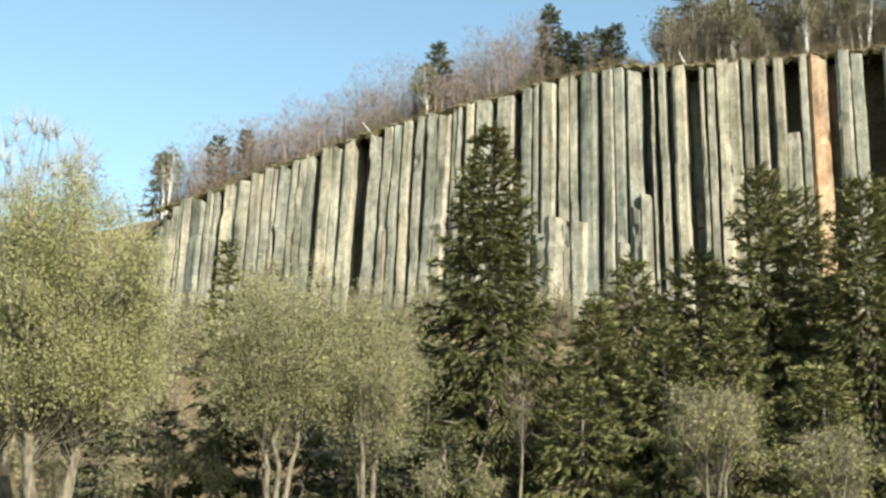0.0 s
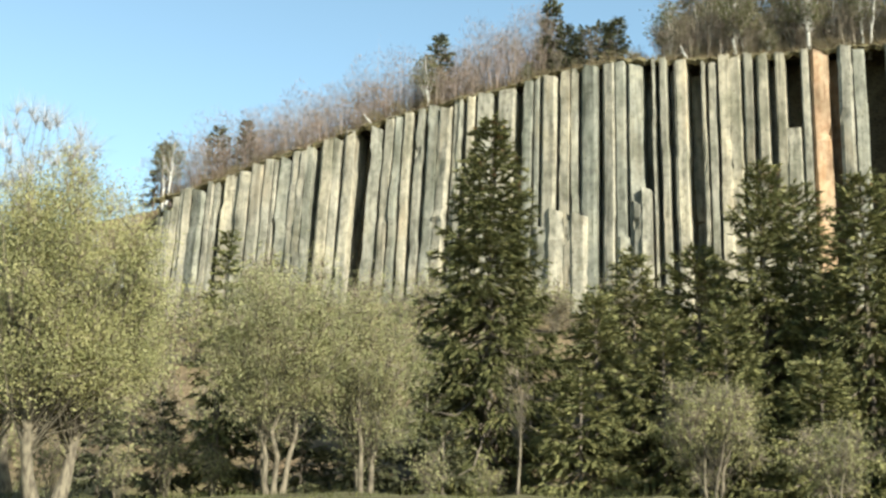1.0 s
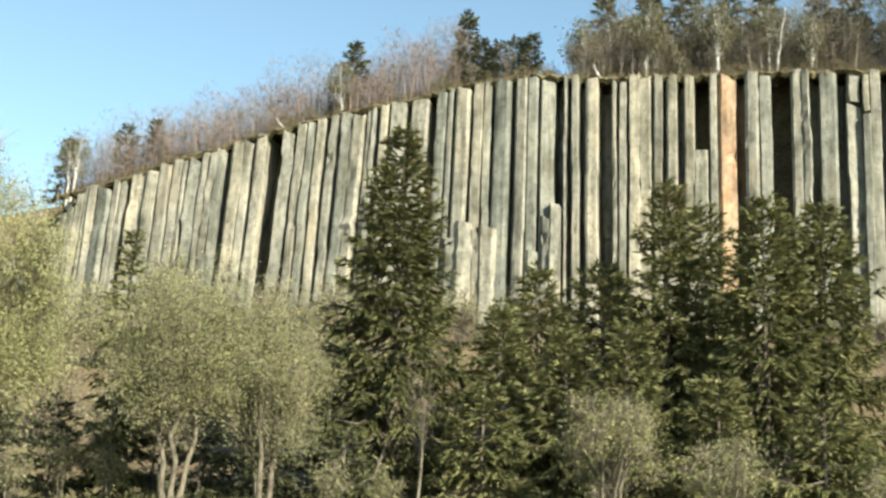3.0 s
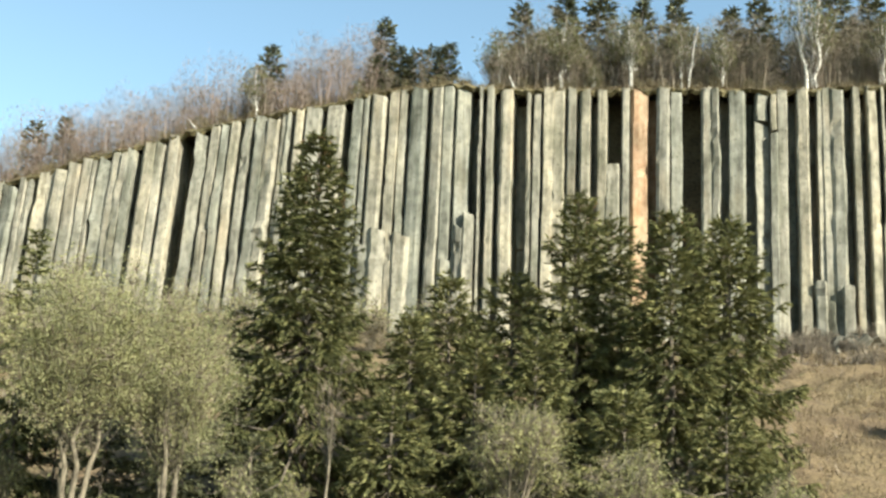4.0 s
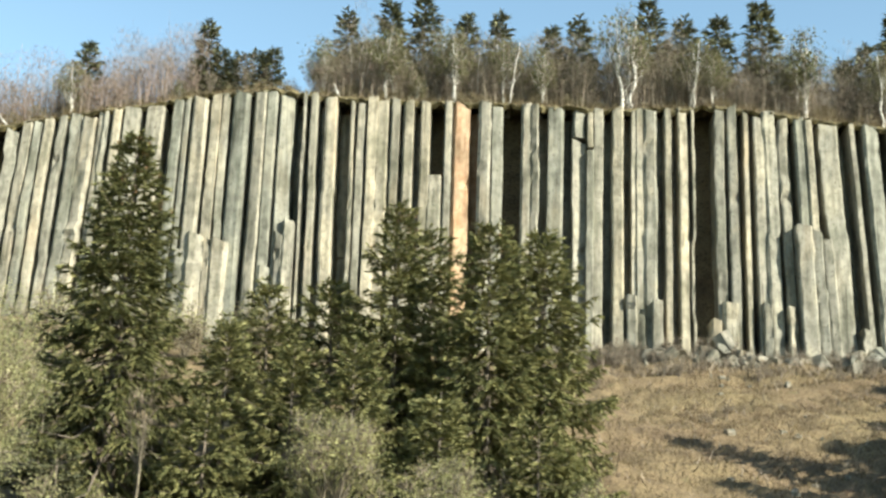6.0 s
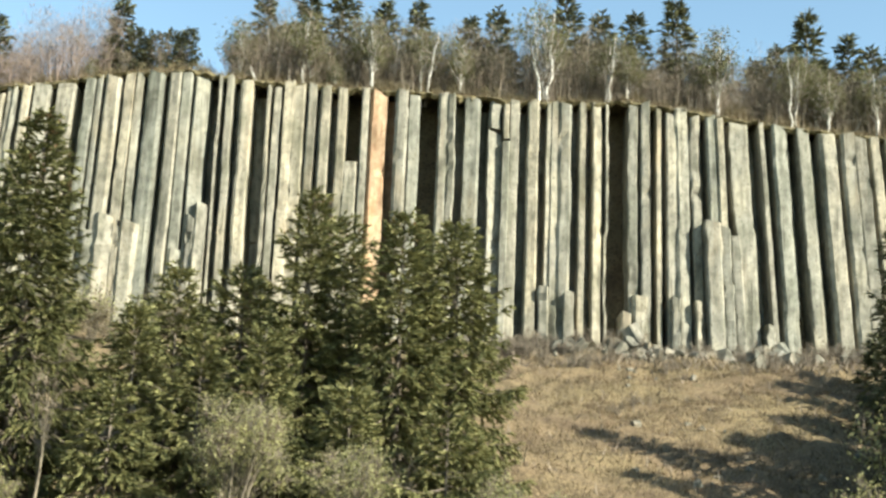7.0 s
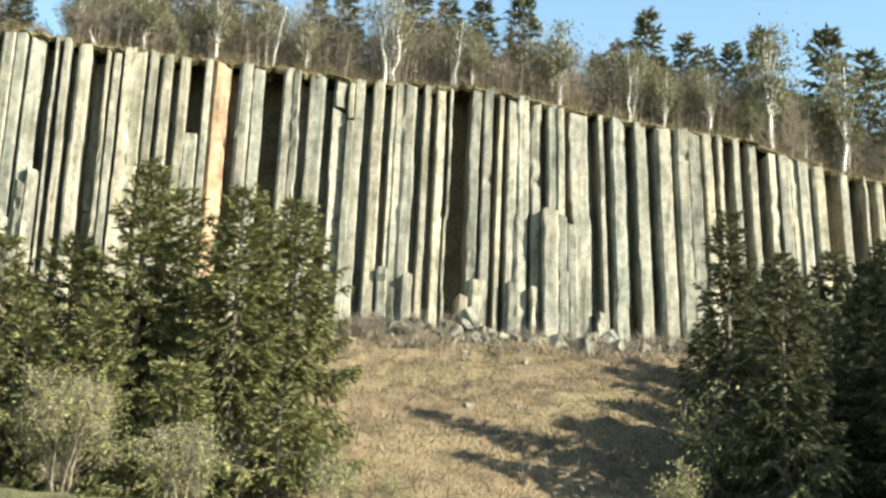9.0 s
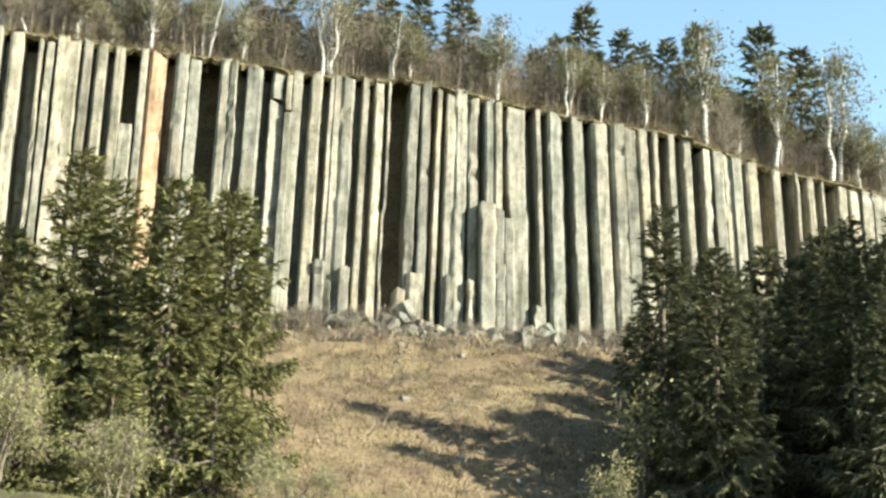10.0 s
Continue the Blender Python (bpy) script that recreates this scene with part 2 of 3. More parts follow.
def conifer(name, label, h, r, seed, needles, whorl=1.05, per=8, blade=0.52, clear=0.03, power=0.68, cones=0, dense=1.0, group="", fine=2.0):
    """A spruce: trunk, boughs in whorls that sink and turn up at the tip, hanging branchlets along both sides of each bough, needle sprays along the branchlets."""
    g = np.random.default_rng(seed)
    tree = thing(name, label, "tree", group)
    limbs, base, along, across, cone_at = [], [], [], [], []
    lop = [g.uniform(0.8, 1.15) for _ in range(8)]
    z = h * clear + 0.3
    while z < h * 0.975:
        t = z / h
        out = r * max(0.02, (1 - t)) ** power * (0.78 + 0.22 * min(1, t / 0.10))
        start = g.uniform(0, 7)
        count = max(4, round(per * (0.62 + 0.38 * (1 - t))))
        for k in range(count):
            a = start + 2 * math.pi * k / count + g.normal(0, 0.16)
            size = out * g.uniform(0.66, 1.16) * lop[int(a / (2 * math.pi) * 8) % 8] + 0.15
            sink = -0.95 * (1 - t) + 0.75 * t * t + g.normal(0, 0.08)
            q = np.linspace(0, 1, 7)
            cx, cy = math.cos(a), math.sin(a)
            zz = z + g.normal(0, 0.15) + size * (sink * q + (0.50 - 0.25 * t) * q ** 2.3)
            line = np.stack([cx * size * q, cy * size * q, zz], 1)
            limbs.append((line[::3], [0.014 + 0.012 * size, 0.010 + 0.007 * size, 0.006]))
            m = max(5, int(size / 0.24))
            qb = np.sort(0.12 + 0.88 * g.random(m) ** 0.8)
            side = np.where(np.arange(m) % 2 == 0, 1.0, -1.0)
            turn = a + side * g.uniform(0.55, 1.05, m)
            reach = np.minimum(1.5, 0.42 * size * (1 - qb) ** 0.8 + 0.28) * g.uniform(0.7, 1.2, m)
            fall = g.uniform(-1.3, -0.5, m) * (1 - t) + 0.35 * t
            way = unit(np.stack([np.cos(turn), np.sin(turn), fall], 1))
            root = np.stack([np.interp(qb, q, line[:, i]) for i in range(3)], 1)
            n_k = np.maximum(2, (reach / (0.17 * blade / 0.48) * dense * 2.6 * fine).astype(int))
            who = np.repeat(np.arange(m), n_k)
            u = g.random(len(who))
            p = root[who] + way[who] * (reach[who] * u)[:, None]
            p[:, 2] -= 0.22 * reach[who] * u * u
            # sprays on the bough itself
            e = max(6, int(size * 8 * dense * fine))
            qe = 0.15 + 0.85 * g.random(e)
            p = np.concatenate([p, np.stack([np.interp(qe, q, line[:, i]) for i in range(3)], 1)])
            d = np.concatenate([way[who], np.tile([cx, cy, sink * 0.5 + 0.2], (e, 1))])
            n = len(p)
            d = unit(d + g.normal(0, 0.24, (n, 3)) + np.array([0, 0, -0.12 * (1 - t)]))
            size_k = blade * g.uniform(0.5, 1.15, n) * (0.55 + 0.45 * min(1, size))
            flat = unit(np.cross(d, np.tile([0.0, 0.0, 1.0], (n, 1)) + g.normal(0, 0.7, (n, 3))))
            base.append(p), along.append(d * size_k[:, None]), across.append(flat * (size_k * g.uniform(0.34, 0.56, n) / fine ** 0.7)[:, None])
            if cones and t > 0.74 and g.random() < 0.6:
                cone_at.append(line[g.integers(3, 7)])
        z += whorl * g.uniform(0.75, 1.25) * (0.45 + 0.75 * (1 - t))
    top = h * 0.99
    trunk = [((0, 0, -0.8), (0, 0, h * 0.4), (0, 0, top * 0.8), (0, 0, top + blade * 0.6)), (0.012 * h + 0.06, 0.009 * h + 0.03, 0.04, 0.012)]
    part("trunk", tubes("trunk", [trunk], 7), BARK, tree)
    tagged(part("branchwork", tubes("branchwork", limbs, 3), BARK, tree), kind="stuff")
    tagged(part("crown", blades("crown", np.concatenate(base), np.concatenate(along), np.concatenate(across)), needles, tree), kind="stuff")
    if cone_at:
        c = np.repeat(np.array(cone_at), 5, 0) + g.normal(0, 0.15, (5 * len(cone_at), 3))
        n = len(c)
        v = np.stack([g.normal(0, 0.03, n), g.normal(0, 0.03, n), np.full(n, -0.24)], 1)
        tagged(part("cone", kites("cone", c, v, unit(g.normal(0, 1, (n, 3))) * 0.11), CONE, tree, "brown hanging spruce cones"), kind="stuff")
    return tree


def broadleaf(name, label, h, wide, seed, bark, leaf, stems=1, clumps=70, leaves=160, leaf_size=0.16, low=0.22, spread=0.75, twigs=14, twig_mat=None,
              trunk_r=0.2, fork=0.25, squash=1.0, stem_lean=0.12, group="", category="tree", gap=0.0, twig_w=1.0, limb_r=0.22, stem_h=0.72, up=0.35):
    """A broad tree: stems, limbs bent out to clumps set unevenly through the crown, twigs and many small leaves."""
    g = np.random.default_rng(seed)
    tree = thing(name, label, category, group)
    mid, half = h * (1 + low) / 2, h * (1 - low) / 2
    d = unit(g.normal(0, 1, (clumps, 3)))
    rad = g.uniform(0.12, 1.0, clumps) ** (1 / 2.4)
    bulge = np.array([0.80 + 0.32 * noise.noise(Vector(v) * 1.6 + Vector((seed * 3.1, 0, 0))) for v in d])
    c = d * (rad * bulge)[:, None] * np.array([wide, wide * squash, half])
    c[:, 2] += mid
    taper = np.clip((c[:, 2] - h * low) / (h * 0.15), 0.72, 1)
    c[:, :2] *= taper[:, None]
    paths = []
    feet = []
    for k in range(stems):
        a = 2 * math.pi * k / max(1, stems) + g.uniform(0, 1)
        lean = stem_lean * h * (0.4 if stems == 1 else 1.0)
        foot = np.array([0.28 * trunk_r * (stems > 1) * 4 * math.cos(a), 0.28 * trunk_r * (stems > 1) * 4 * math.sin(a), -0.5])
        tip = np.array([lean * math.cos(a), lean * math.sin(a), h * stem_h])
        q = np.linspace(0, 1, 9)[:, None]
        line = foot + (tip - foot) * q + np.concatenate([g.normal(0, 0.012 * h, (9, 2)) * np.sin(q * 3), np.zeros((9, 1))], 1)
        rr = trunk_r / math.sqrt(stems) * (1 - 0.85 * q[:, 0]) + 0.015
        rr[0] *= 1.35
        part("trunk" if stems == 1 else "stem", tubes("trunk", [(line, rr)], 6), bark, tree)
        feet.append(line)
    for p in c:
        line = feet[g.integers(stems)]
        t = np.clip((p[2] / h) * 0.75 - g.uniform(0.0, 0.2), fork * g.uniform(0.85, 1.5), 0.92)
        k = t * 8
        a = line[int(k)] * (1 - k % 1) + line[min(8, int(k) + 1)] * (k % 1)
        b = a * 0.45 + p * 0.55 + np.array([0, 0, -0.06 * h * g.random()]) + g.normal(0, 0.02 * h, 3)
        q = np.linspace(0, 1, 3)[:, None]
        r0 = trunk_r / math.sqrt(stems) * limb_r * (1 - 0.6 * t)
        paths.append(((1 - q) ** 2 * a + 2 * q * (1 - q) * b + q * q * p, np.linspace(r0, 0.012, 3)))
    tagged(part("branchwork", tubes("branchwork", paths, 3), bark, tree), kind="stuff")
    if twigs:
        n = clumps * twigs
        p = np.repeat(c, twigs, 0)
        v = unit(g.normal(0, 1, (n, 3)) + 0.8 * unit(p - np.array([0, 0, h * 0.3])) + np.array([0, 0, up]))
        ln = spread * g.uniform(0.6, 1.7, n)
        w = unit(np.cross(v, g.normal(0, 1, (n, 3)))) * (0.030 + 0.012 * g.random((n, 1)))
        tagged(part("twig_spray", blades("twig_spray", p - v * 0.1, v * ln[:, None], w * twig_w), twig_mat or TWIG, tree), kind="stuff")
    if leaves:
        n = clumps * leaves
        keep = g.random(clumps) >= gap
        p = np.repeat(c[keep], leaves, 0)
        n = len(p)
        off = g.normal(0, 1, (n, 3)) * spread * np.array([0.62, 0.62, 0.55])
        p = p + off
        ok = p[:, 2] > h * low * 0.55
        p = p[ok]
        n = len(p)
        v = unit(g.normal(0, 1, (n, 3)) + np.array([0, 0, -0.2]))
        sz = leaf_size * g.uniform(0.55, 1.35, (n, 1))
        tagged(part("crown", kites("crown", p, v * sz, unit(np.cross(v, g.normal(0, 1, (n, 3)))) * sz * 0.5), leaf, tree), kind="stuff")
    return tree


def planted(tree, s, d, turn=0.0, size=1.0, sink=0.0):
    tree.matrix_basis = Matrix.Translation(spot(s, d, ground_height(s, d) - sink)) @ pose(0, 0, 0, 0, 0, turn) @ Matrix.Scale(size, 4)
    return tree


def again(tree, s, d, turn, size, tall=1.0, lean=0.0):
    m = Matrix.Translation(spot(s, d, ground_height(s, d) - 0.1)) @ pose(0, 0, 0, lean, 0, turn) @ Matrix.Diagonal((size, size, size * tall, 1))
    return copy_thing(tree, m)


# ---- trees in front of the cliff ----
def spruce_at(label, s, d, top, r, seed, needles=SPRUCE, **kw):
    h = top - ground_height(s, d)
    return planted(conifer("spruce", label, h, r, seed, needles, group="spruces below the cliff", **kw), s, d)


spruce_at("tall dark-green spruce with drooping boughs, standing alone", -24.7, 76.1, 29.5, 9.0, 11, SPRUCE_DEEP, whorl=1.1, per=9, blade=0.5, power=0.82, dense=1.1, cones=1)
spruce_at("mid-height green spruce among its neighbours", -16.4, 82.0, 21.1, 5.0, 12, dense=0.95)
spruce_at("low dense green spruce at the edge of the group", -18.3, 79.0, 17.3, 4.6, 13, dense=0.95)
spruce_at("mid-height green spruce among its neighbours", -12.2, 83.0, 21.1, 5.4, 14, dense=0.95, cones=1)
spruce_at("tall spruce with brown cones at its tip", -7.7, 81.0, 26.2, 5.9, 15, dense=1.0, cones=1)
spruce_at("tall spruce crowded by its neighbours", -5.6, 84.0, 25.2, 5.5, 16, dense=0.95, cones=1)
spruce_at("broad dark-green spruce with an open tip", -1.4, 78.0, 24.1, 6.5, 17, dense=1.0, cones=1)
spruce_at("broad dark-green spruce at the edge of the slope", 2.2, 81.0, 24.6, 6.0, 18, dense=1.0)
spruce_at("low young spruce filling the gap in the group", -9.5, 75.0, 15.4, 5.0, 19, dense=0.95)
spruce_at("low young spruce filling the gap in the group", -13.4, 76.0, 15.4, 4.8, 20, dense=0.95)
spruce_at("low young spruce filling the gap in the group", -4.0, 73.0, 12.2, 4.8, 21, dense=0.9)
spruce_at("low young spruce at the foot of the group", 1.8, 74.0, 11.0, 4.4, 51, dense=0.9)
spruce_at("low young spruce at the foot of the group", -17.6, 72.0, 11.4, 4.2, 52, dense=0.9)
# right-hand spruces: their shade is partly in the dark needle colour
spruce_at("slender grey-green spruce at the edge of the slope", 32.6, 81.7, 27.0, 5.2, 22, SPRUCE_DARK_SHADED, power=0.86, dense=0.95)
spruce_at("dark spruce with long hanging boughs", 32.7, 73.0, 21.7, 6.0, 23, SPRUCE_DARK_SHADED, power=0.86, dense=1.05)
spruce_at("dark spruce behind others at the slope's edge", 42.8, 81.5, 24.2, 4.8, 24, SPRUCE_DARK_SHADED, power=0.86, dense=0.78)
spruce_at("tall almost black spruce in shade", 42.2, 72.9, 24.4, 6.6, 25, SPRUCE_DARK_SHADED, power=0.86, dense=0.9)
spruce_at("dark spruce in shade", 40.8, 66.0, 18.5, 4.8, 26, SPRUCE_DARK_SHADED, power=0.86, dense=0.78)
spruce_at("dark spruce in shade", 48.5, 75.0, 26.0, 5.3, 27, SPRUCE_DARK_SHADED, power=0.86, dense=0.6)
spruce_at("dark spruce in shade", 38.0, 77.5, 19.5, 4.4, 28, SPRUCE_DARK_SHADED, power=0.86, dense=0.6)
# shade wood at the slope's edge, partly unseen, shade also in the needle colour
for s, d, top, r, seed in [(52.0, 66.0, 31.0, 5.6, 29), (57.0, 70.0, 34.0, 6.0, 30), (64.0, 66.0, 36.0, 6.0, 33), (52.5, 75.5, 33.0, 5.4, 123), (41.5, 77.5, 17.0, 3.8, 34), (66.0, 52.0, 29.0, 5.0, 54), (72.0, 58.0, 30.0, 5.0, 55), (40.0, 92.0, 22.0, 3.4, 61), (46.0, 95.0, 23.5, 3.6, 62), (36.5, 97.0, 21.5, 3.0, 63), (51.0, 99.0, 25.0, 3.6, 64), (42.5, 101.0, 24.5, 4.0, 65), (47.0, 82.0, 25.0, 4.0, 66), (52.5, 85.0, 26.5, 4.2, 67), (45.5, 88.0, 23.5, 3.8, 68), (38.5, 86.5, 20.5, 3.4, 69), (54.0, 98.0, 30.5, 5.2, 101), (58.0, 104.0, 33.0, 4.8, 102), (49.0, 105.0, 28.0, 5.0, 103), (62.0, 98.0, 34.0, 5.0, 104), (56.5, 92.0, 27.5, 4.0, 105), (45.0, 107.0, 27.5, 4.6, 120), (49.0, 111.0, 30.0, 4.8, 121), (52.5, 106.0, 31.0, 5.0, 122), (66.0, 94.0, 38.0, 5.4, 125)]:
    spruce_at("dark spruce in a dense stand", s, d, top, r, seed, SPRUCE_DARK_SHADED, blade=0.85, dense=0.62, fine=1.0)
# young spruces on the slope behind the group
for s, d, top, r, seed in [(-23.0, 99.0, 22.0, 3.4, 106), (-13.5, 102.0, 23.0, 3.6, 107), (-6.0, 100.0, 23.0, 3.6, 108), (1.0, 99.0, 22.5, 3.6, 109), (-29.5, 98.0, 21.0, 3.2, 110), (-17.5, 96.0, 20.5, 3.2, 111), (-9.5, 95.0, 20.5, 3.4, 112), (3.5, 93.0, 18.5, 3.2, 113)]:
    spruce_at("young green spruce on the slope below the cliff", s, d, top, r, seed, blade=0.6, dense=0.6, fine=1.2)
# shaded low spruces behind the willows, shade also put into their dark needles
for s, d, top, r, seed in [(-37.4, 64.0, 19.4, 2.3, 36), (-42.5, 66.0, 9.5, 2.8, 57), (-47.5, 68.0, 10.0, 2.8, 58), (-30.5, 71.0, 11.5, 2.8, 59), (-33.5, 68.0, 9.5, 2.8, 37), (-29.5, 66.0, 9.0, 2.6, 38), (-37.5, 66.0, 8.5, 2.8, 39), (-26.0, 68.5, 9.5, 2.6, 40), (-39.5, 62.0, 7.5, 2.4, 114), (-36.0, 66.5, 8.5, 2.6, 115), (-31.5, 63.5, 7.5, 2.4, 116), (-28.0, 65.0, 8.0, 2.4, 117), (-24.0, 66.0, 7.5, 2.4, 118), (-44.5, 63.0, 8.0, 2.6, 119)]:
    spruce_at("low dark spruce behind the willows" if top < 12 else "slender pale-green spruce between the willows", s, d, top, r, seed, SPRUCE_DARK_SHADED if top < 12 else SPRUCE, dense=0.7, fine=1.2)

planted(broadleaf("willow", "broad pale yellow-green willow with a forked trunk", 16.8, 5.7, 41, PALE_BARK, WILLOW, stems=2, clumps=260, leaves=340, leaf_size=0.135, low=0.10,
                  spread=1.05, trunk_r=0.46, fork=0.2, stem_lean=0.2, twigs=16), -35.6, 46.7)
planted(broadleaf("willow", "pale yellow-green willow at the meadow's edge", 13.6, 5.0, 44, PALE_BARK, WILLOW, stems=2, clumps=120, leaves=200, leaf_size=0.18, low=0.15,
                  spread=1.0, trunk_r=0.4, fork=0.22), -42.5, 50.0)
planted(broadleaf("willow", "pale budding willow with several slim stems", 13.0, 4.7, 42, PALE_BARK, SPRING, stems=4, clumps=170, leaves=260, leaf_size=0.13, low=0.2,
                  spread=1.0, trunk_r=0.32, fork=0.32, stem_lean=0.14, twigs=20), -30.4, 58.2)
planted(broadleaf("willow", "pale budding willow with brownish twigs", 12.0, 4.4, 43, PALE_BARK, SPRING, stems=3, clumps=120, leaves=220, leaf_size=0.13, low=0.12,
                  spread=0.9, trunk_r=0.3, fork=0.25, twigs=26), -27.0, 62.0)

# brush on the slope
brush = [broadleaf("bush", lab, h, w, 50 + k, PALE_BARK, leaf, stems=4, clumps=34, leaves=lv, leaf_size=0.3, low=0.08, spread=0.85, trunk_r=0.13, fork=0.15, twigs=20, twig_mat=tw,
                   group="brush on the slope", category="bush")
         for k, (lab, h, w, leaf, lv, tw) in enumerate([("pale budding bush with upright stems", 7.0, 2.6, SPRING, 20, TWIG), ("brown twiggy bush with first buds", 6.0, 2.4, CATKIN, 20, TWIG), ("yellow-green bush in young leaf", 6.5, 2.4, WILLOW, 20, TWIG)])]
g_brush = np.random.default_rng(5)
first = set()


def bush_at(k, s, d, size):
    if k in first:
        return again(brush[k], s, d, g_brush.uniform(0, 360), size)
    first.add(k)
    return planted(brush[k], s, d, 0, size)


for s in np.arange(-84, -24, 3.8):
    for d in (86, 100, 115):
        bush_at(int(g_brush.choice([0, 0, 1, 2])), s + g_brush.uniform(-1.6, 1.6), d + g_brush.uniform(-4, 4), g_brush.uniform(0.75, 1.25))
for k, s, d, size in [(2, 5.5, 66.0, 0.4), (0, 8.0, 70.0, 0.35), (2, 25.5, 71.6, 0.72), (2, 29.9, 78.5, 1.3), (0, 4.6, 72.0, 0.6), (0, -2.5, 67.0, 0.45), (1, -30, 112, 1.0), (1, -24, 118, 1.0), (1, -16, 118, 0.9), (1, -20, 112, 0.9),
                      (2, -47, 54, 0.7), (2, -41, 52, 0.35), (0, -38, 60, 0.6), (0, -24, 64, 0.5), (2, -21.5, 66, 0.45)]:
    bush_at(k, s, d, size)

for s, d, size in [(-39, 57, 0.5), (-44, 58, 0.6), (-49, 60, 0.7), (-35, 60, 0.45), (-33, 74, 0.8), (-40, 76, 0.9), (-46, 78, 0.9), (-53, 76, 0.9)]:
    bush_at(0, s, d, size)
for s, d, size in [(-88.5, 126, 1.5), (-86.0, 125, 1.3), (-84.0, 126, 1.0), (-90.5, 124, 1.5), (-87.0, 121, 1.4), (-81.5, 124, 1.0), (-92.5, 127, 1.6)]:
    bush_at(1, s, d, size)
for _ in range(22):
    bush_at(1, g_brush.uniform(-38, 3), g_brush.uniform(96, 123), g_brush.uniform(0.5, 0.85))

planted(broadleaf("bush", "large tan-green budding bush before the spruces", 7.4, 3.6, 79, PALE_BARK, WILLOW, stems=5, clumps=90, leaves=70, leaf_size=0.15, low=0.1, spread=0.8,
                  trunk_r=0.24, fork=0.2, twigs=30, stem_lean=0.2, category="bush"), -9.6, 68.5)
planted(broadleaf("bush", "olive budding bush at the spruces' foot", 4.2, 2.6, 78, PALE_BARK, WILLOW, stems=4, clumps=50, leaves=60, leaf_size=0.15, low=0.08, spread=0.8,
                  trunk_r=0.16, fork=0.2, twigs=26, stem_lean=0.2, category="bush"), -3.2, 66.0)

# dead brush along the foot of the face
dead = broadleaf("dead_brush", "low grey-brown leafless brush at the cliff's foot", 2.6, 1.5, 58, BARK, TWIG, stems=5, clumps=18, leaves=0, twigs=18, low=0.05, spread=0.8, trunk_r=0.06, fork=0.1, twig_w=0.8, group="brush on the slope", category="bush")
planted(dead, 20.0, 126.0)
for _ in range(95):
    s, d = g_brush.uniform(4, 56), 128.0 - abs(g_brush.normal(0, 3.6))
    again(dead, s, d, g_brush.uniform(0, 360), g_brush.uniform(0.4, 1.0))
for _ in range(26):
    again(dead, g_brush.uniform(3, 40), g_brush.uniform(74, 115), g_brush.uniform(0, 360), g_brush.uniform(0.25, 0.6))


def sapling(label, s, d, h, seed):
    return planted(broadleaf("birch_sapling", label, h, 1.3, seed, PALE_BARK, CATKIN, clumps=18, leaves=8, twigs=12, leaf_size=0.12, low=0.3, spread=0.7, trunk_r=0.10, fork=0.3, stem_lean=0.04, category="sapling"), s, d)


sapling("thin leafless birch sapling with a pale stem", -20.0, 67.1, 9.9, 71)
sapling("thin leafless birch sapling among spruces", -0.4, 74.0, 5.4, 72)


# ---- the cliff: upright basalt columns ----
LEFT = [(-86.6, -84.4), (-84.4, -80.7), (-80.7, -77.2), (-76.5, -74.4), (-74.4, -72.6), (-72.6, -70.9), (-70.9, -69.1), (-68.8, -66.3), (-66.3, -64.4), (-63.6, -61.0), (-60.5, -59.2), (-57.2, -55.9)]
MID = [(-55.4, -54.3), (-54.1, -53.2), (-52.9, -51.9), (-51.4, -50.3), (-50.1, -48.7), (-48.7, -47.2), (-46.8, -45.5), (-45.1, -44.1), (-43.8, -42.0), (-41.5, -39.4), (-38.2, -37.1), (-37.0, -36.3), (-36.0, -34.2), (-33.8, -32.7), (-32.6, -31.7), (-31.4, -29.5), (-29.0, -27.6), (-27.6, -26.3), (-26.1, -24.4), (-23.3, -23.0), (-22.4, -21.6), (-20.9, -19.5), (-18.0, -17.6), (-17.3, -16.5)]
CENTRE = [(-16.2, -15.1), (-15.1, -13.9), (-13.6, -12.7), (-12.2, -11.1), (-10.3, -9.3), (-9.2, -7.8), (-7.7, -6.9), (-6.8, -5.0), (-4.0, -2.6), (-2.5, -1.3), (0.7, 1.8), (1.8, 2.7), (3.6, 5.3), (6.3, 7.8), (7.8, 8.6), (8.6, 9.6), (10.6, 11.8), (12.6, 13.2), (13.2, 14.0), (14.0, 15.4), (16.2, 16.9), (17.7, 18.7), (19.1, 19.4)]
RIGHT = [(21.6, 22.6), (23.0, 23.9), (24.7, 25.2), (25.8, 26.9), (26.9, 28.3), (28.6, 29.6), (30.4, 31.5), (31.5, 32.3), (33.2, 35.3), (36.5, 37.0), (37.8, 39.5), (40.8, 42.2), (43.2, 44.9), (45.5, 46.9), (46.9, 48.3), (48.9, 49.9), (50.4, 51.0), (52.4, 53.2), (54.3, 55.2), (56.5, 57.5), (57.9, 59.1), (59.1, 60.1), (60.1, 61.4), (61.8, 63.1)]
FAR = [(68.5, 69.7), (71.5, 71.9), (73.2, 74.1), (75.1, 75.4), (77.3, 78.4), (78.7, 80.1), (80.4, 81.8), (81.9, 84.0), (84.6, 86.2), (86.9, 88.8), (89.2, 91.0)]

# how far the columns lean to the right per metre of height
LEAN = [(-84, 0.05), (-57, 0.04), (-32, 0.0), (-23, -0.015), (0, 0.0), (24, 0.0), (36, -0.05), (70, -0.06)]

cliff = thing("cliff", "tall rock face of grey-green upright basalt columns", "cliff", kind="structure")


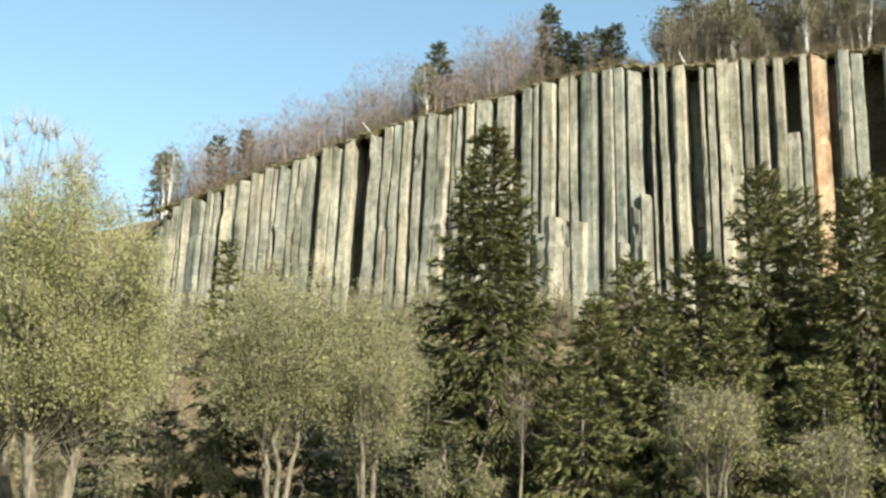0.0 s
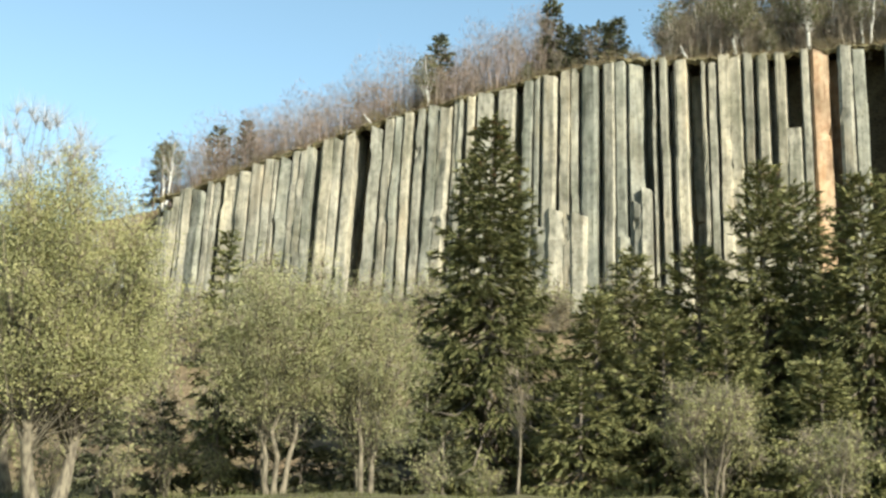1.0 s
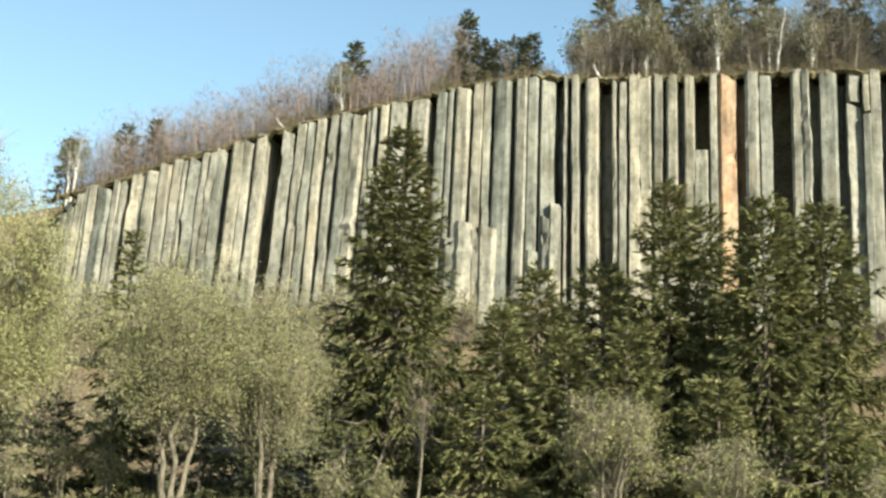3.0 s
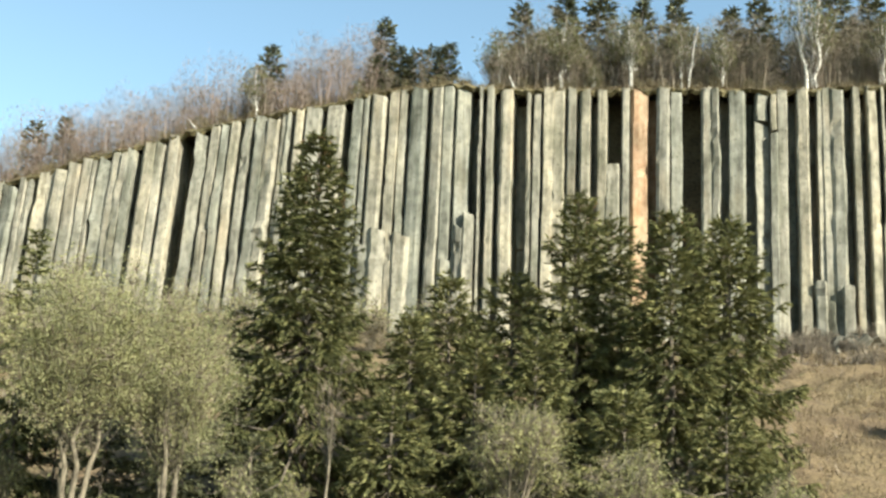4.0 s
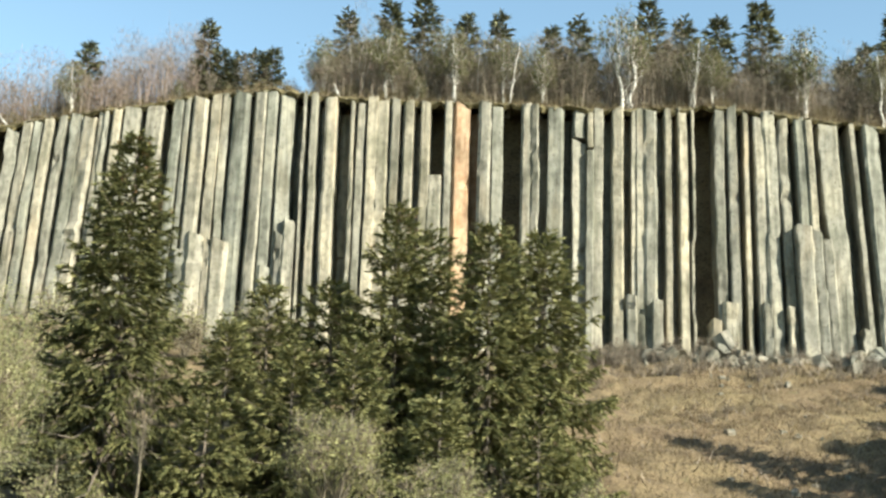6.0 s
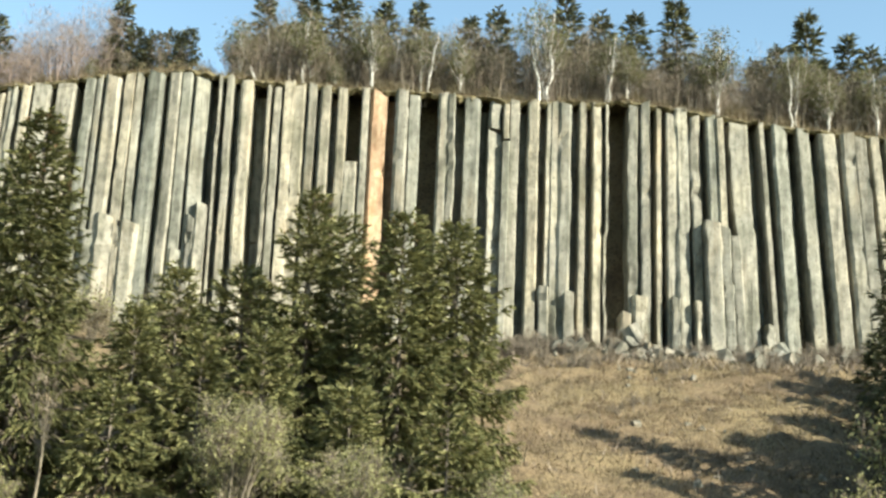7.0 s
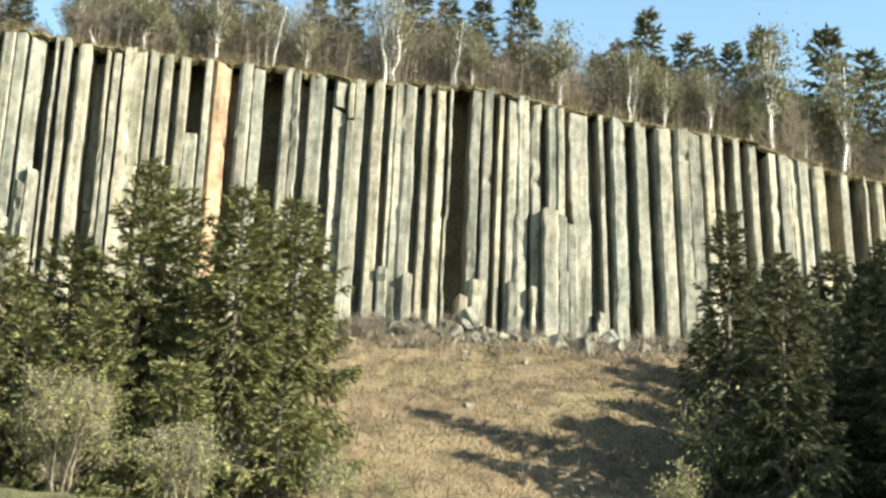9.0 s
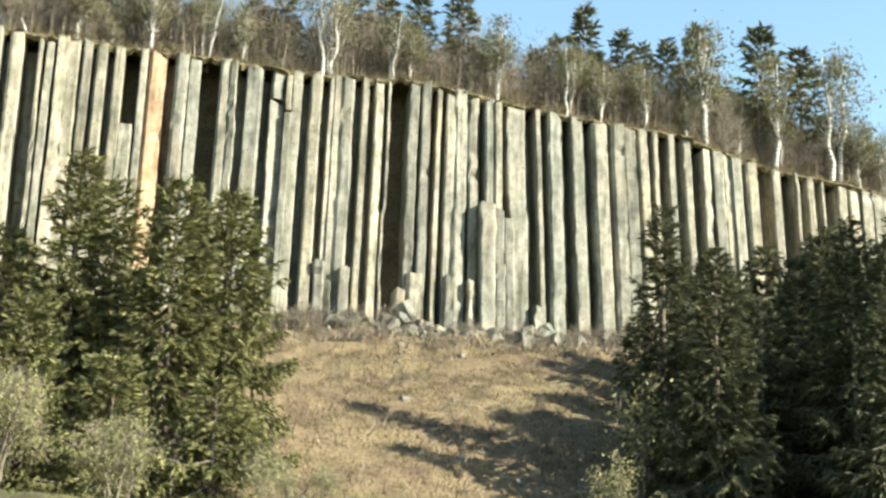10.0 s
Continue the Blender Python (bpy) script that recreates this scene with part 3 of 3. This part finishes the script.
def prism(plan, low, high, g, lifts=3, wobble=0.04, slant=0.0):
    """A nearly upright stone: a plan of (s, d) raised from low to high, its edges chipped and wavering, with a few joints where it sits askew."""
    bm = bmesh.new()
    zs = list(np.arange(low, high - 0.5, 0.85))
    cuts = set(g.choice(len(zs), min(lifts, len(zs)), replace=False).tolist())
    shift = np.zeros(2)
    key = g.uniform(0, 900)
    rows = []
    fan = lerp(LEAN, plan[0][0])
    for k, z in enumerate(zs + [high]):
        if k in cuts:
            shift = g.normal(0, wobble, 2)
        sway = noise.noise_vector(Vector((key, z * 0.13, 0))) * wobble * 0.6
        row = []
        for i, (s, d) in enumerate(plan):
            fast = noise.noise_vector(Vector((key + i * 7.7, z * 0.7, 5))) * wobble * 1.1
            chip = g.exponential(wobble * 1.1) if g.random() < 0.12 else 0.0
            last_row = k == len(zs)
            zz = z + (slant * (s - plan[0][0]) + g.normal(0, 0.12) if last_row else g.uniform(-0.12, 0.12))
            row.append(bm.verts.new(spot(s + fan * (zz - 40) + shift[0] + sway.x + fast.x, d + shift[1] + sway.y + fast.y + chip, zz)))
        rows.append(row)
    n = len(plan)
    for a, b in zip(rows, rows[1:]):
        for i in range(n):
            j = (i + 1) % n
            bm.faces.new((a[i], a[j], b[j], b[i]))
    bm.faces.new(rows[-1])
    bm.faces.new(rows[0][::-1])
    bmesh.ops.recalc_face_normals(bm, faces=bm.faces[:])
    return bm


def column(s0, s1, front, low, high, g, mat=BASALT, slant=0.0, wobble=0.03, lifts=3, deep=5.0):
    """One basalt column: a broad face between two bevelled facets, upright flanks running back."""
    w = s1 - s0
    cl, cr = g.uniform(0.04, 0.24) * w, g.uniform(0.03, 0.2) * w
    dl, dr = cl * g.uniform(0.4, 1.1), cr * g.uniform(0.4, 1.0)
    tilt = g.normal(0.02, 0.11) * w
    plan = [(s0, front + deep), (s0, front + dl), (s0 + cl, front), (s1 - cr, front + tilt), (s1, front + tilt + dr), (s1, front + deep)]
    return part("basalt_column", prism(plan, low, high, g, lifts, wobble, slant), mat, cliff)


def split(spans, g):
    """Broad stretches of the far end are bundles of slim columns; their right edges stand in a little."""
    for s0, s1 in spans:
        if s0 > -45:
            yield s0, s1 - (0.08 if s0 < -20 else 0.0)
            continue
        a = s0
        while a < s1 - 0.3:
            b = min(s1, a + g.choice([0.7, 1.0, 1.4, 1.9]) * g.uniform(0.85, 1.15))
            b = s1 if s1 - b < 0.5 else b
            yield a, b - g.choice([0.0, 0.03, 0.14])
            a = b


def columns(spans, seed, setback=0.0, before=None):
    """A row of columns; the slots between them end on recessed columns deeper in the face."""
    g = np.random.default_rng(seed)
    last = before
    for s0, s1 in split(spans, g):
        gap = 0.0 if last is None else s0 - last
        front = FACE - 1.6 + setback + g.uniform(-0.2, 0.2)
        mid = (s0 + s1) / 2
        high, low = lerp(TOP, mid) - g.choice([0.1, 0.2, 0.4, 0.7]), lerp(BASE, mid) - 2.0
        mat = RUSTY if -6.9 < mid < -5.0 else BASALT
        if gap > 0.12:
            column(last - 0.1, s0 + 0.1, front + 1.2 * gap + 1.7, low, high - g.uniform(0.0, 0.5), g, RUSTY if -5.1 < last < -4.9 else BASALT, wobble=0.06, deep=2.5)
        broken = lerp(TOP, mid) - 44.4 if mid == -8.5 else max(0.0, (-82.6 - mid) * 1.1)
        if 6.2 < mid < 8.3:
            broken = lerp(TOP, mid) - (49.0 if mid < 7.5 else 48.2)
            column(s0 + 0.05, s1 - 0.12, front + 0.15, high - broken + 0.35, high, g, mat, 0.1, 0.05)
        column(s0, s1, front, low, high - broken, g, mat, g.uniform(-0.25, 0.25), g.choice([0.02, 0.03, 0.05, 0.08]) + 0.02 * (mid < -45), 6 if mid < -45 else 4)
        last = s1


def core():
    """The solid rock behind the columns."""
    bm = bmesh.new()
    rows = []
    for s in np.arange(-84, 93, 1.0):
        f = face_at(s) + 2.4
        z0, z1 = lerp(BASE, s) - 2.0, lerp(TOP, s) - 0.1
        rows.append([bm.verts.new(spot(s, d, z)) for d, z in ((f, z0), (f, z1), (f + 2.5, z1), (f + 2.5, z0))])
    for a, b in zip(rows, rows[1:]):
        for i in range(4):
            bm.faces.new((a[i], b[i], b[(i + 1) % 4], a[(i + 1) % 4]))
    bm.faces.new(rows[0])
    bm.faces.new(rows[-1][::-1])
    bmesh.ops.recalc_face_normals(bm, faces=bm.faces[:])
    return bm


part("rock_core", core(), BASALT, cliff)
columns(LEFT, 1)
columns(MID, 2, 0.0, -55.9)
columns(CENTRE, 3, 0.0, -16.5)
columns(RIGHT, 4, 0.0, 19.4)
columns(FAR, 5, 6.5, 63.2)

# broken columns standing in front of the face
g_stump = np.random.default_rng(9)
for s0, s1, out, high in [(29.7, 31.4, 2.85, 39.1), (31.4, 32.4, 2.8, 38.5), (32.4, 33.4, 2.75, 37.8), (12.0, 13.1, 2.2, 31.3), (13.1, 14.0, 1.9, 29.4), (14.7, 15.8, 2.6, 30.8), (20.8, 21.8, 2.4, 28.9), (22.1, 23.6, 2.2, 30.9), (26.1, 26.9, 2.3, 30.7), (28.5, 29.2, 2.4, 30.4),
                            (-25.6, -24.7, 2.1, 37.3), (-24.7, -23.6, 2.3, 38.9), (-36.4, -35.2, 1.9, 35.1), (-35.2, -33.3, 2.3, 37.1), (-33.3, -32.5, 1.9, 36.0), (-32.5, -30.6, 2.2, 36.9), (-27.4, -25.9, 1.7, 33.6), (35.6, 36.5, 2.2, 28.4)]:
    column(s0, s1, FACE - out, lerp(BASE, s0) - 2.5, high, g_stump, BASALT, g_stump.uniform(-0.5, 0.1), 0.07, 3)


# turf along the brow
def turf():
    bm = bmesh.new()
    rows = []
    for s in np.arange(-86, 92, 0.35):
        z, f = lerp(TOP, s), face_at(s)
        lip = 0.55 * rough(s, 0, 1.1, 7) + 0.4 * rough(s, 0, 4.0, 9) + 0.35 * rough(s, 0, 0.5, 2)
        ragged = 0.5 * rough(s, 0, 0.8, 5) + 0.5 * rough(s, 0, 2.4, 6)
        bank = lerp([(-66, 0.0), (-56, 0.8), (-36, 0.7), (-28, 0.1), (0, 0.1), (90, 0.2)], s) + 0.5 * rough(s, 0, 2.6, 4)
        rows.append([bm.verts.new(spot(s, f + d, z + dz)) for d, dz in ((-1.1 - lip * 0.5, -0.65 + ragged), (-1.45 - lip, -0.3 + ragged * 0.7), (-1.0, 0.05 + 0.5 * lip), (0.6, 0.3 + bank * 0.5), (2.2, 0.4 + bank), (3.8, -1.6))])
    for a, b in zip(rows, rows[1:]):
        for i in range(5):
            bm.faces.new((a[i], b[i], b[i + 1], a[i + 1]))
    bmesh.ops.recalc_face_normals(bm, faces=bm.faces[:])
    return bm


brow = part("turf", turf(), TURF)
tagged(brow, "ragged turf along the cliff's brow", "turf", kind="structure")


def grass(name, label, mat, n, s_range, d_range, seed, size, level=None, patch=-0.22):
    g = np.random.default_rng(seed)
    s, d = g.uniform(*s_range, n), g.uniform(*d_range, n)
    if level is None:
        keep = [rough(a, b, 4, seed) + 0.5 * rough(a, b, 1.3, seed) > patch for a, b in zip(s, d)]
        s, d = s[keep], d[keep]
    n = len(s)
    p = np.array([spot(a, b, ground_height(a, b) - 0.03) if level is None else spot(a, face_at(a) + b, lerp(TOP, a) + level) for a, b in zip(s, d)])
    v = unit(np.stack([g.normal(0, 0.55, n), g.normal(0, 0.55, n), np.full(n, 1.0)], 1)) * (size * g.uniform(0.5, 1.5, (n, 1)))
    w = unit(np.cross(v, g.normal(0, 1, (n, 3)))) * (size * 0.14)
    return tagged(part(name, blades(name, p, v, w), mat), label, "grass", kind="stuff")


grass("dry_grass", "dry straw-coloured grass on the slope", DRY, 44000, (-6, 48), (70, 129), 21, 0.42)
grass("dead_bracken", "patches of dark brown dead bracken on the slope", BRACKEN, 14000, (-6, 48), (70, 129), 27, 0.30, patch=0.12)
grass("dead_bracken", "reddish-brown dead bracken on the shaded side of the slope", BRACKEN, 14000, (14, 44), (74, 126), 28, 0.34, patch=-0.05)
grass("green_grass", "fresh green grass at the foot of the slope", GREEN, 9000, (-60, 10), (38, 74), 22, 0.35)
grass("brow_grass", "yellowish grass hanging over the brow", DRY, 22000, (-85, 90), (-1.9, 1.5), 23, 0.42, -0.1)


# rubble at the foot
def block(seed, size):
    """A broken piece of a column: an uneven six-sided block."""
    g = np.random.default_rng(seed)
    bm = bmesh.new()
    rings = []
    for z in (-1, 0.9):
        ring = []
        for k in range(6):
            a = math.pi * k / 3 + g.normal(0, 0.16)
            r = g.uniform(0.75, 1.1)
            ring.append(bm.verts.new((size[0] * r * math.cos(a), size[1] * r * math.sin(a), size[2] * (z + g.normal(0, 0.18)))))
        rings.append(ring)
    for k in range(6):
        j = (k + 1) % 6
        bm.faces.new((rings[0][k], rings[0][j], rings[1][j], rings[1][k]))
    bm.faces.new(rings[1])
    bm.faces.new(rings[0][::-1])
    bmesh.ops.recalc_face_normals(bm, faces=bm.faces[:])
    bmesh.ops.bevel(bm, geom=bm.edges[:], offset=0.06, segments=1, affect="EDGES")
    return bm


g_rub = np.random.default_rng(12)
kinds = []
for k in range(8):
    me = bpy.data.meshes.new("boulder")
    bm = block(k, g_rub.uniform(0.5, 1.1, 3))
    bm.to_mesh(me)
    bm.free()
    me.materials.append(RUBBLE)
    kinds.append(me)
for k in range(210):
    near = k < 170
    s = g_rub.choice([g_rub.uniform(5, 52), g_rub.normal(22, 2.2), g_rub.normal(36.5, 2.0), g_rub.uniform(-38, -14)])
    d = FACE - 2.2 - abs(g_rub.normal(0, 2.4)) if near else g_rub.uniform(75, 124)
    size = g_rub.choice([0.35, 0.5, 0.7, 1.0]) * g_rub.uniform(0.8, 1.25) if near else g_rub.uniform(0.14, 0.4)
    ob = new("boulder", kinds[k % 8])
    lift = 0.9 * max(0.0, 1 - abs(s - 22) / 3) + 0.7 * max(0.0, 1 - abs(s - 36.5) / 2.5) if near and d > FACE - 4 else 0.0
    ob.matrix_basis = Matrix.Translation(spot(s, d, ground_height(s, d) + 0.15 * size + lift * g_rub.random())) @ pose(0, 0, 0, *g_rub.uniform(0, 360, 3)) @ Matrix.Scale(size, 4)
    tagged(ob, "grey angular basalt boulder lying at the cliff's foot" if near else "small grey stone lying in dry grass", "boulder", "rubble below the cliff")


for s, d, size, up in [(21.2, 126.4, 1.3, 0.5), (22.4, 126.0, 1.0, 0.2), (20.4, 125.6, 0.9, 0.1), (22.0, 127.0, 1.2, 1.3), (23.3, 126.6, 0.9, 0.9), (21.0, 124.6, 0.8, 0.0), (23.8, 125.4, 0.7, 0.1),
                       (35.2, 126.5, 1.2, 0.5), (36.6, 126.1, 1.1, 0.3), (37.4, 126.9, 0.9, 0.7), (36.0, 125.2, 0.8, 0.1), (15.2, 126.0, 0.8, 0.2), (26.8, 125.8, 0.8, 0.1), (44.0, 126.2, 1.0, 0.2), (45.6, 126.6, 0.9, 0.4), (47.0, 125.8, 0.8, 0.1)]:
    ob = new("boulder", kinds[int(g_rub.integers(8))])
    ob.matrix_basis = Matrix.Translation(spot(s, d, ground_height(s, d) + 0.2 * size + up)) @ pose(0, 0, 0, *g_rub.uniform(0, 360, 3)) @ Matrix.Scale(size, 4)
    tagged(ob, "large broken basalt block heaped at the cliff's foot", "boulder", "rubble below the cliff")


# tall dry stalks at the foot of the face
grass("dry_stalks", "tall pale dry stalks at the cliff's foot", TWIG, 3600, (3, 52), (119, 128.3), 24, 0.95)
grass("dry_stalks", "tall pale dry stalks scattered on the slope", TWIG, 900, (3, 40), (72, 118), 25, 0.8)


# ---- wood on top ----
def wood(seed):
    g = np.random.default_rng(seed)
    bare = [broadleaf("bare_tree", "leafless brown tree with fine twigs above the cliff", h, w, 60 + k, BARK, TWIG, clumps=44, leaves=0, twigs=24, spread=0.9, twig_w=0.62, up=0.45,
                      twig_mat=(TWIG, TWIG_RED)[k % 2], trunk_r=0.12, low=0.08, group="wood above the cliff") for k, (h, w) in enumerate([(8.5, 2.2), (9.5, 2.5), (7.5, 2.4), (9.0, 2.0)])]
    dark = [conifer("spruce", "small dark spruce in the wood above the cliff", h, r, 80 + k, SPRUCE_DARK_SHADED, whorl=0.85, per=7, blade=0.72, clear=0.1, dense=0.5, fine=1.0, group="wood above the cliff")
            for k, (h, r) in enumerate([(11.5, 2.5), (13.0, 3.0), (10.0, 2.6)])]
    dark.append(conifer("pine", "dark round-topped pine in the wood above the cliff", 11.0, 3.3, 84, SPRUCE_DARK_SHADED, whorl=0.9, per=7, blade=0.72, clear=0.25, power=0.5, dense=0.6, fine=1.0, group="wood above the cliff"))
    birch = [broadleaf("birch", "slender white-stemmed birch in thin young leaf", h, w, 90 + k, BIRCH, BIRCH_LEAF, clumps=44, leaves=34, leaf_size=0.25, twigs=20, spread=0.8, trunk_r=tr,
                       stems=st, low=0.3, fork=0.35, stem_lean=0.11, limb_r=0.16, stem_h=0.9, group="birches on the cliff's edge") for k, (h, w, st, tr) in enumerate([(9.0, 2.1, 1, 0.21), (10.0, 2.7, 2, 0.27), (8.0, 1.9, 1, 0.19), (9.0, 2.8, 3, 0.30)])]
    pools = {"bare": bare, "dark": dark, "birch": birch}
    used = set()

    def plant(kind, s, d, size=1.0, tall=1.0, lean=0.0, which=None):
        k = int(g.integers(len(pools[kind]))) if which is None else which
        ob = pools[kind][k]
        if (kind, k) in used:
            return again(ob, s, d, g.uniform(0, 360), size, tall, lean)
        used.add((kind, k))
        ob.matrix_basis = Matrix.Translation(spot(s, d, ground_height(s, d) - 0.1)) @ pose(0, 0, 0, lean, 0, g.uniform(0, 360)) @ Matrix.Diagonal((size, size, size * tall, 1))
        return ob

    # single bare trees along the falling brow
    for s in np.arange(-90, -24, 1.5):
        plant("bare", s + g.uniform(-0.8, 0.8), g.choice([133.4, 136.0, 139.5]) + g.uniform(-0.8, 0.8), g.uniform(0.55, 0.95))
    # mixed wood
    for s in np.arange(-24, 98, 1.7):
        plant("bare", s + g.uniform(-0.9, 0.9), face_at(s) + g.uniform(2.5, 9), g.uniform(0.7, 1.25))
        if g.random() < 0.4:
            plant("dark", s + g.uniform(-0.9, 0.9), face_at(s) + g.uniform(9, 15), g.uniform(0.7, 0.95))
        if not -27 < s < -22.5:
            plant("dark", s + g.uniform(-0.9, 0.9), face_at(s) + g.uniform(17, 26), g.uniform(0.95, 1.2) * (1.0 if s < 30 else 1.15))
        if g.random() < 0.6:
            plant("birch", s + g.uniform(-0.9, 0.9), face_at(s) + g.uniform(3, 8), g.uniform(0.75, 1.15))
    # trees that stand out: place along the brow and the level of the tip, seen at the brow
    def tall_at(s, d, tip):
        return 1.6 + (tip - 1.6) * d / (FACE + 2) - ground_height(s * d / (FACE + 2), d)

    for s, tip, which in [(-49.7, 61.9, 2), (-35.9, 65.2, 1), (-34.0, 62.9, 3), (-36.6, 61.5, 3), (-32.9, 61.2, 3), (-28.9, 61.6, 3), (-31.8, 62.3, 3), (-30.0, 62.6, 3), (-28.0, 63.0, 3), (-79.5, 52.9, 2), (-75.5, 53.3, 2), (-87.5, 51.2, 2), (-19.6, 66.7, 1), (-14.6, 64.8, 0), (-10.7, 65.1, 0), (-5.8, 66.4, 1), (-2.0, 63.5, 0), (4.0, 64.5, 2), (7.1, 66.1, 1),
                          (15.0, 65.0, 0), (19.1, 66.2, 1), (23.0, 63.5, 0), (27.7, 65.0, 0), (42.8, 64.1, 0), (47.5, 65.1, 1), (50.0, 63.2, 2), (53.3, 64.7, 1), (57.0, 63.0, 0), (65.5, 64.0, 0), (70.7, 61.7, 0)]:
        d = face_at(s) + (5.0 if which == 3 else 9.0)
        plant("dark", s * d / 132, d, tall_at(s, d, tip) / (11.5, 13.0, 10.0, 11.0)[which], which=which)
    for s, tip, lean, which in [(-14.9, 62.6, 3, 0), (-11.2, 58.5, 0, 2), (-6.9, 62.5, 0, 0), (-1.1, 61.7, 4, 1), (2.8, 63.0, 0, 2), (12.5, 64.3, 0, 3), (19.7, 61.7, 5, 1), (22.2, 60.6, 0, 0), (-86.8, 50.5, 0, 1),
                                (-38.7, 57.3, 3, 2), (-51.0, 58.2, 6, 0), (32.2, 62.5, 0, 0), (40.9, 60.1, 4, 1), (44.8, 61.9, 0, 2), (50.5, 59.1, 3, 0), (55.7, 58.6, 2, 2), (58.2, 64.6, 0, 0), (67.0, 61.5, 0, 0), (75.0, 63.0, 2, 1), (78.2, 58.8, 0, 2)]:
        d = face_at(s) + 2.2
        plant("birch", s * d / 132, d, tall_at(s, d, tip) / (9.0, 10.0, 8.0, 9.0)[which], lean=lean, which=which)


def thicket(label, mat, seed, n, s_range, d_range, tall, twigs=190):
    """Bare undergrowth too thick to count: thin stems with fans of fine twigs."""
    g = np.random.default_rng(seed)
    base, along, across = [], [], []
    for _ in range(n):
        s, off = g.uniform(*s_range), g.uniform(*d_range)
        d = face_at(s) + off
        h = tall * g.uniform(0.6, 1.1) * min(1.0, 0.42 + off / 12) * (1 + 0.35 * rough(s, off, 7, seed))
        foot = np.array(spot(s, d, ground_height(s, d) - 0.1))
        lean = g.normal(0, 0.07, (3, 3)) + np.array([0, 0, 1])
        base.append(foot + g.normal(0, 0.25, (3, 3)) * np.array([1, 1, 0])), along.append(lean * (h * g.uniform(0.7, 1.0, (3, 1))))
        across.append(unit(g.normal(0, 1, (3, 3)) * np.array([1, 1, 0])) * 0.13)
        q = g.random(twigs) ** 0.65
        wide = h * 0.24 * np.sin(np.clip(q * 0.85 + 0.12, 0, 1) * math.pi) + 0.15
        turn = g.uniform(0, 2 * math.pi, twigs)
        rad = np.sqrt(g.random(twigs)) * wide
        out = np.stack([np.cos(turn), np.sin(turn), np.zeros(twigs)], 1)
        p = foot + out * rad[:, None] + np.array([0, 0, 1]) * (h * (0.06 + 0.9 * q))[:, None]
        v = unit(out * 0.7 + np.array([0, 0, 0.9]) + g.normal(0, 0.45, (twigs, 3))) * g.uniform(0.35, 1.0, (twigs, 1))
        base.append(p), along.append(v), across.append(unit(np.cross(v, g.normal(0, 1, (twigs, 3)))) * 0.036)
    return tagged(part("thicket", blades("thicket", np.concatenate(base), np.concatenate(along), np.concatenate(across)), mat), label, "thicket", kind="stuff")


wood(7)
thicket("leafless reddish-grey thicket along the falling brow", TWIG_RED, 31, 600, (-90, -37), (1.6, 22), 12.4)
thicket("leafless grey-brown thicket among the birches", TWIG, 32, 1250, (-22, 98), (1.6, 17), 12.5)
thicket("low olive scrub in first leaf along the brow", CATKIN, 33, 420, (-84, 94), (1.2, 4.5), 4.2, 130)


# a dead white tree on the brow
snag = broadleaf("dead_birch", "dead white birch with crooked bare limbs on the brow", 6.4, 1.9, 77, BIRCH, TWIG, stems=2, clumps=9, leaves=0, twigs=3, low=0.3, trunk_r=0.22, fork=0.35, limb_r=0.3, stem_h=0.6, stem_lean=0.1)
planted(snag, -78.4, 131.4, 40)
leaning = broadleaf("birch_stump", "short leaning birch stem broken off at the edge", 2.6, 0.3, 78, BIRCH, TWIG, clumps=2, leaves=0, twigs=2, low=0.5, trunk_r=0.2, stem_h=0.95)
leaning.matrix_basis = Matrix.Translation(spot(-19.8, 130.9, ground_height(-19.8, 132.5) + 0.1)) @ pose(0, 0, 0, 0, -24, -20)
fallen = copy_thing(leaning, Matrix.Translation(spot(-57.6, 130.9, ground_height(-57.6, 132.5) + 0.1)) @ pose(0, 0, 0, 0, -40, -20))

# a pale bare tree behind the willows
planted(broadleaf("bare_tree", "tall pale-grey leafless tree with fine twigs behind the willows", 25.0, 6.0, 76, PALE_BARK, TWIG, stems=2, clumps=170, leaves=0, twigs=40, low=0.25, spread=1.3, trunk_r=0.4,
                  fork=0.3, twig_w=0.9, twig_mat=PALE_TWIG, up=0.9), -47.8, 60.0)
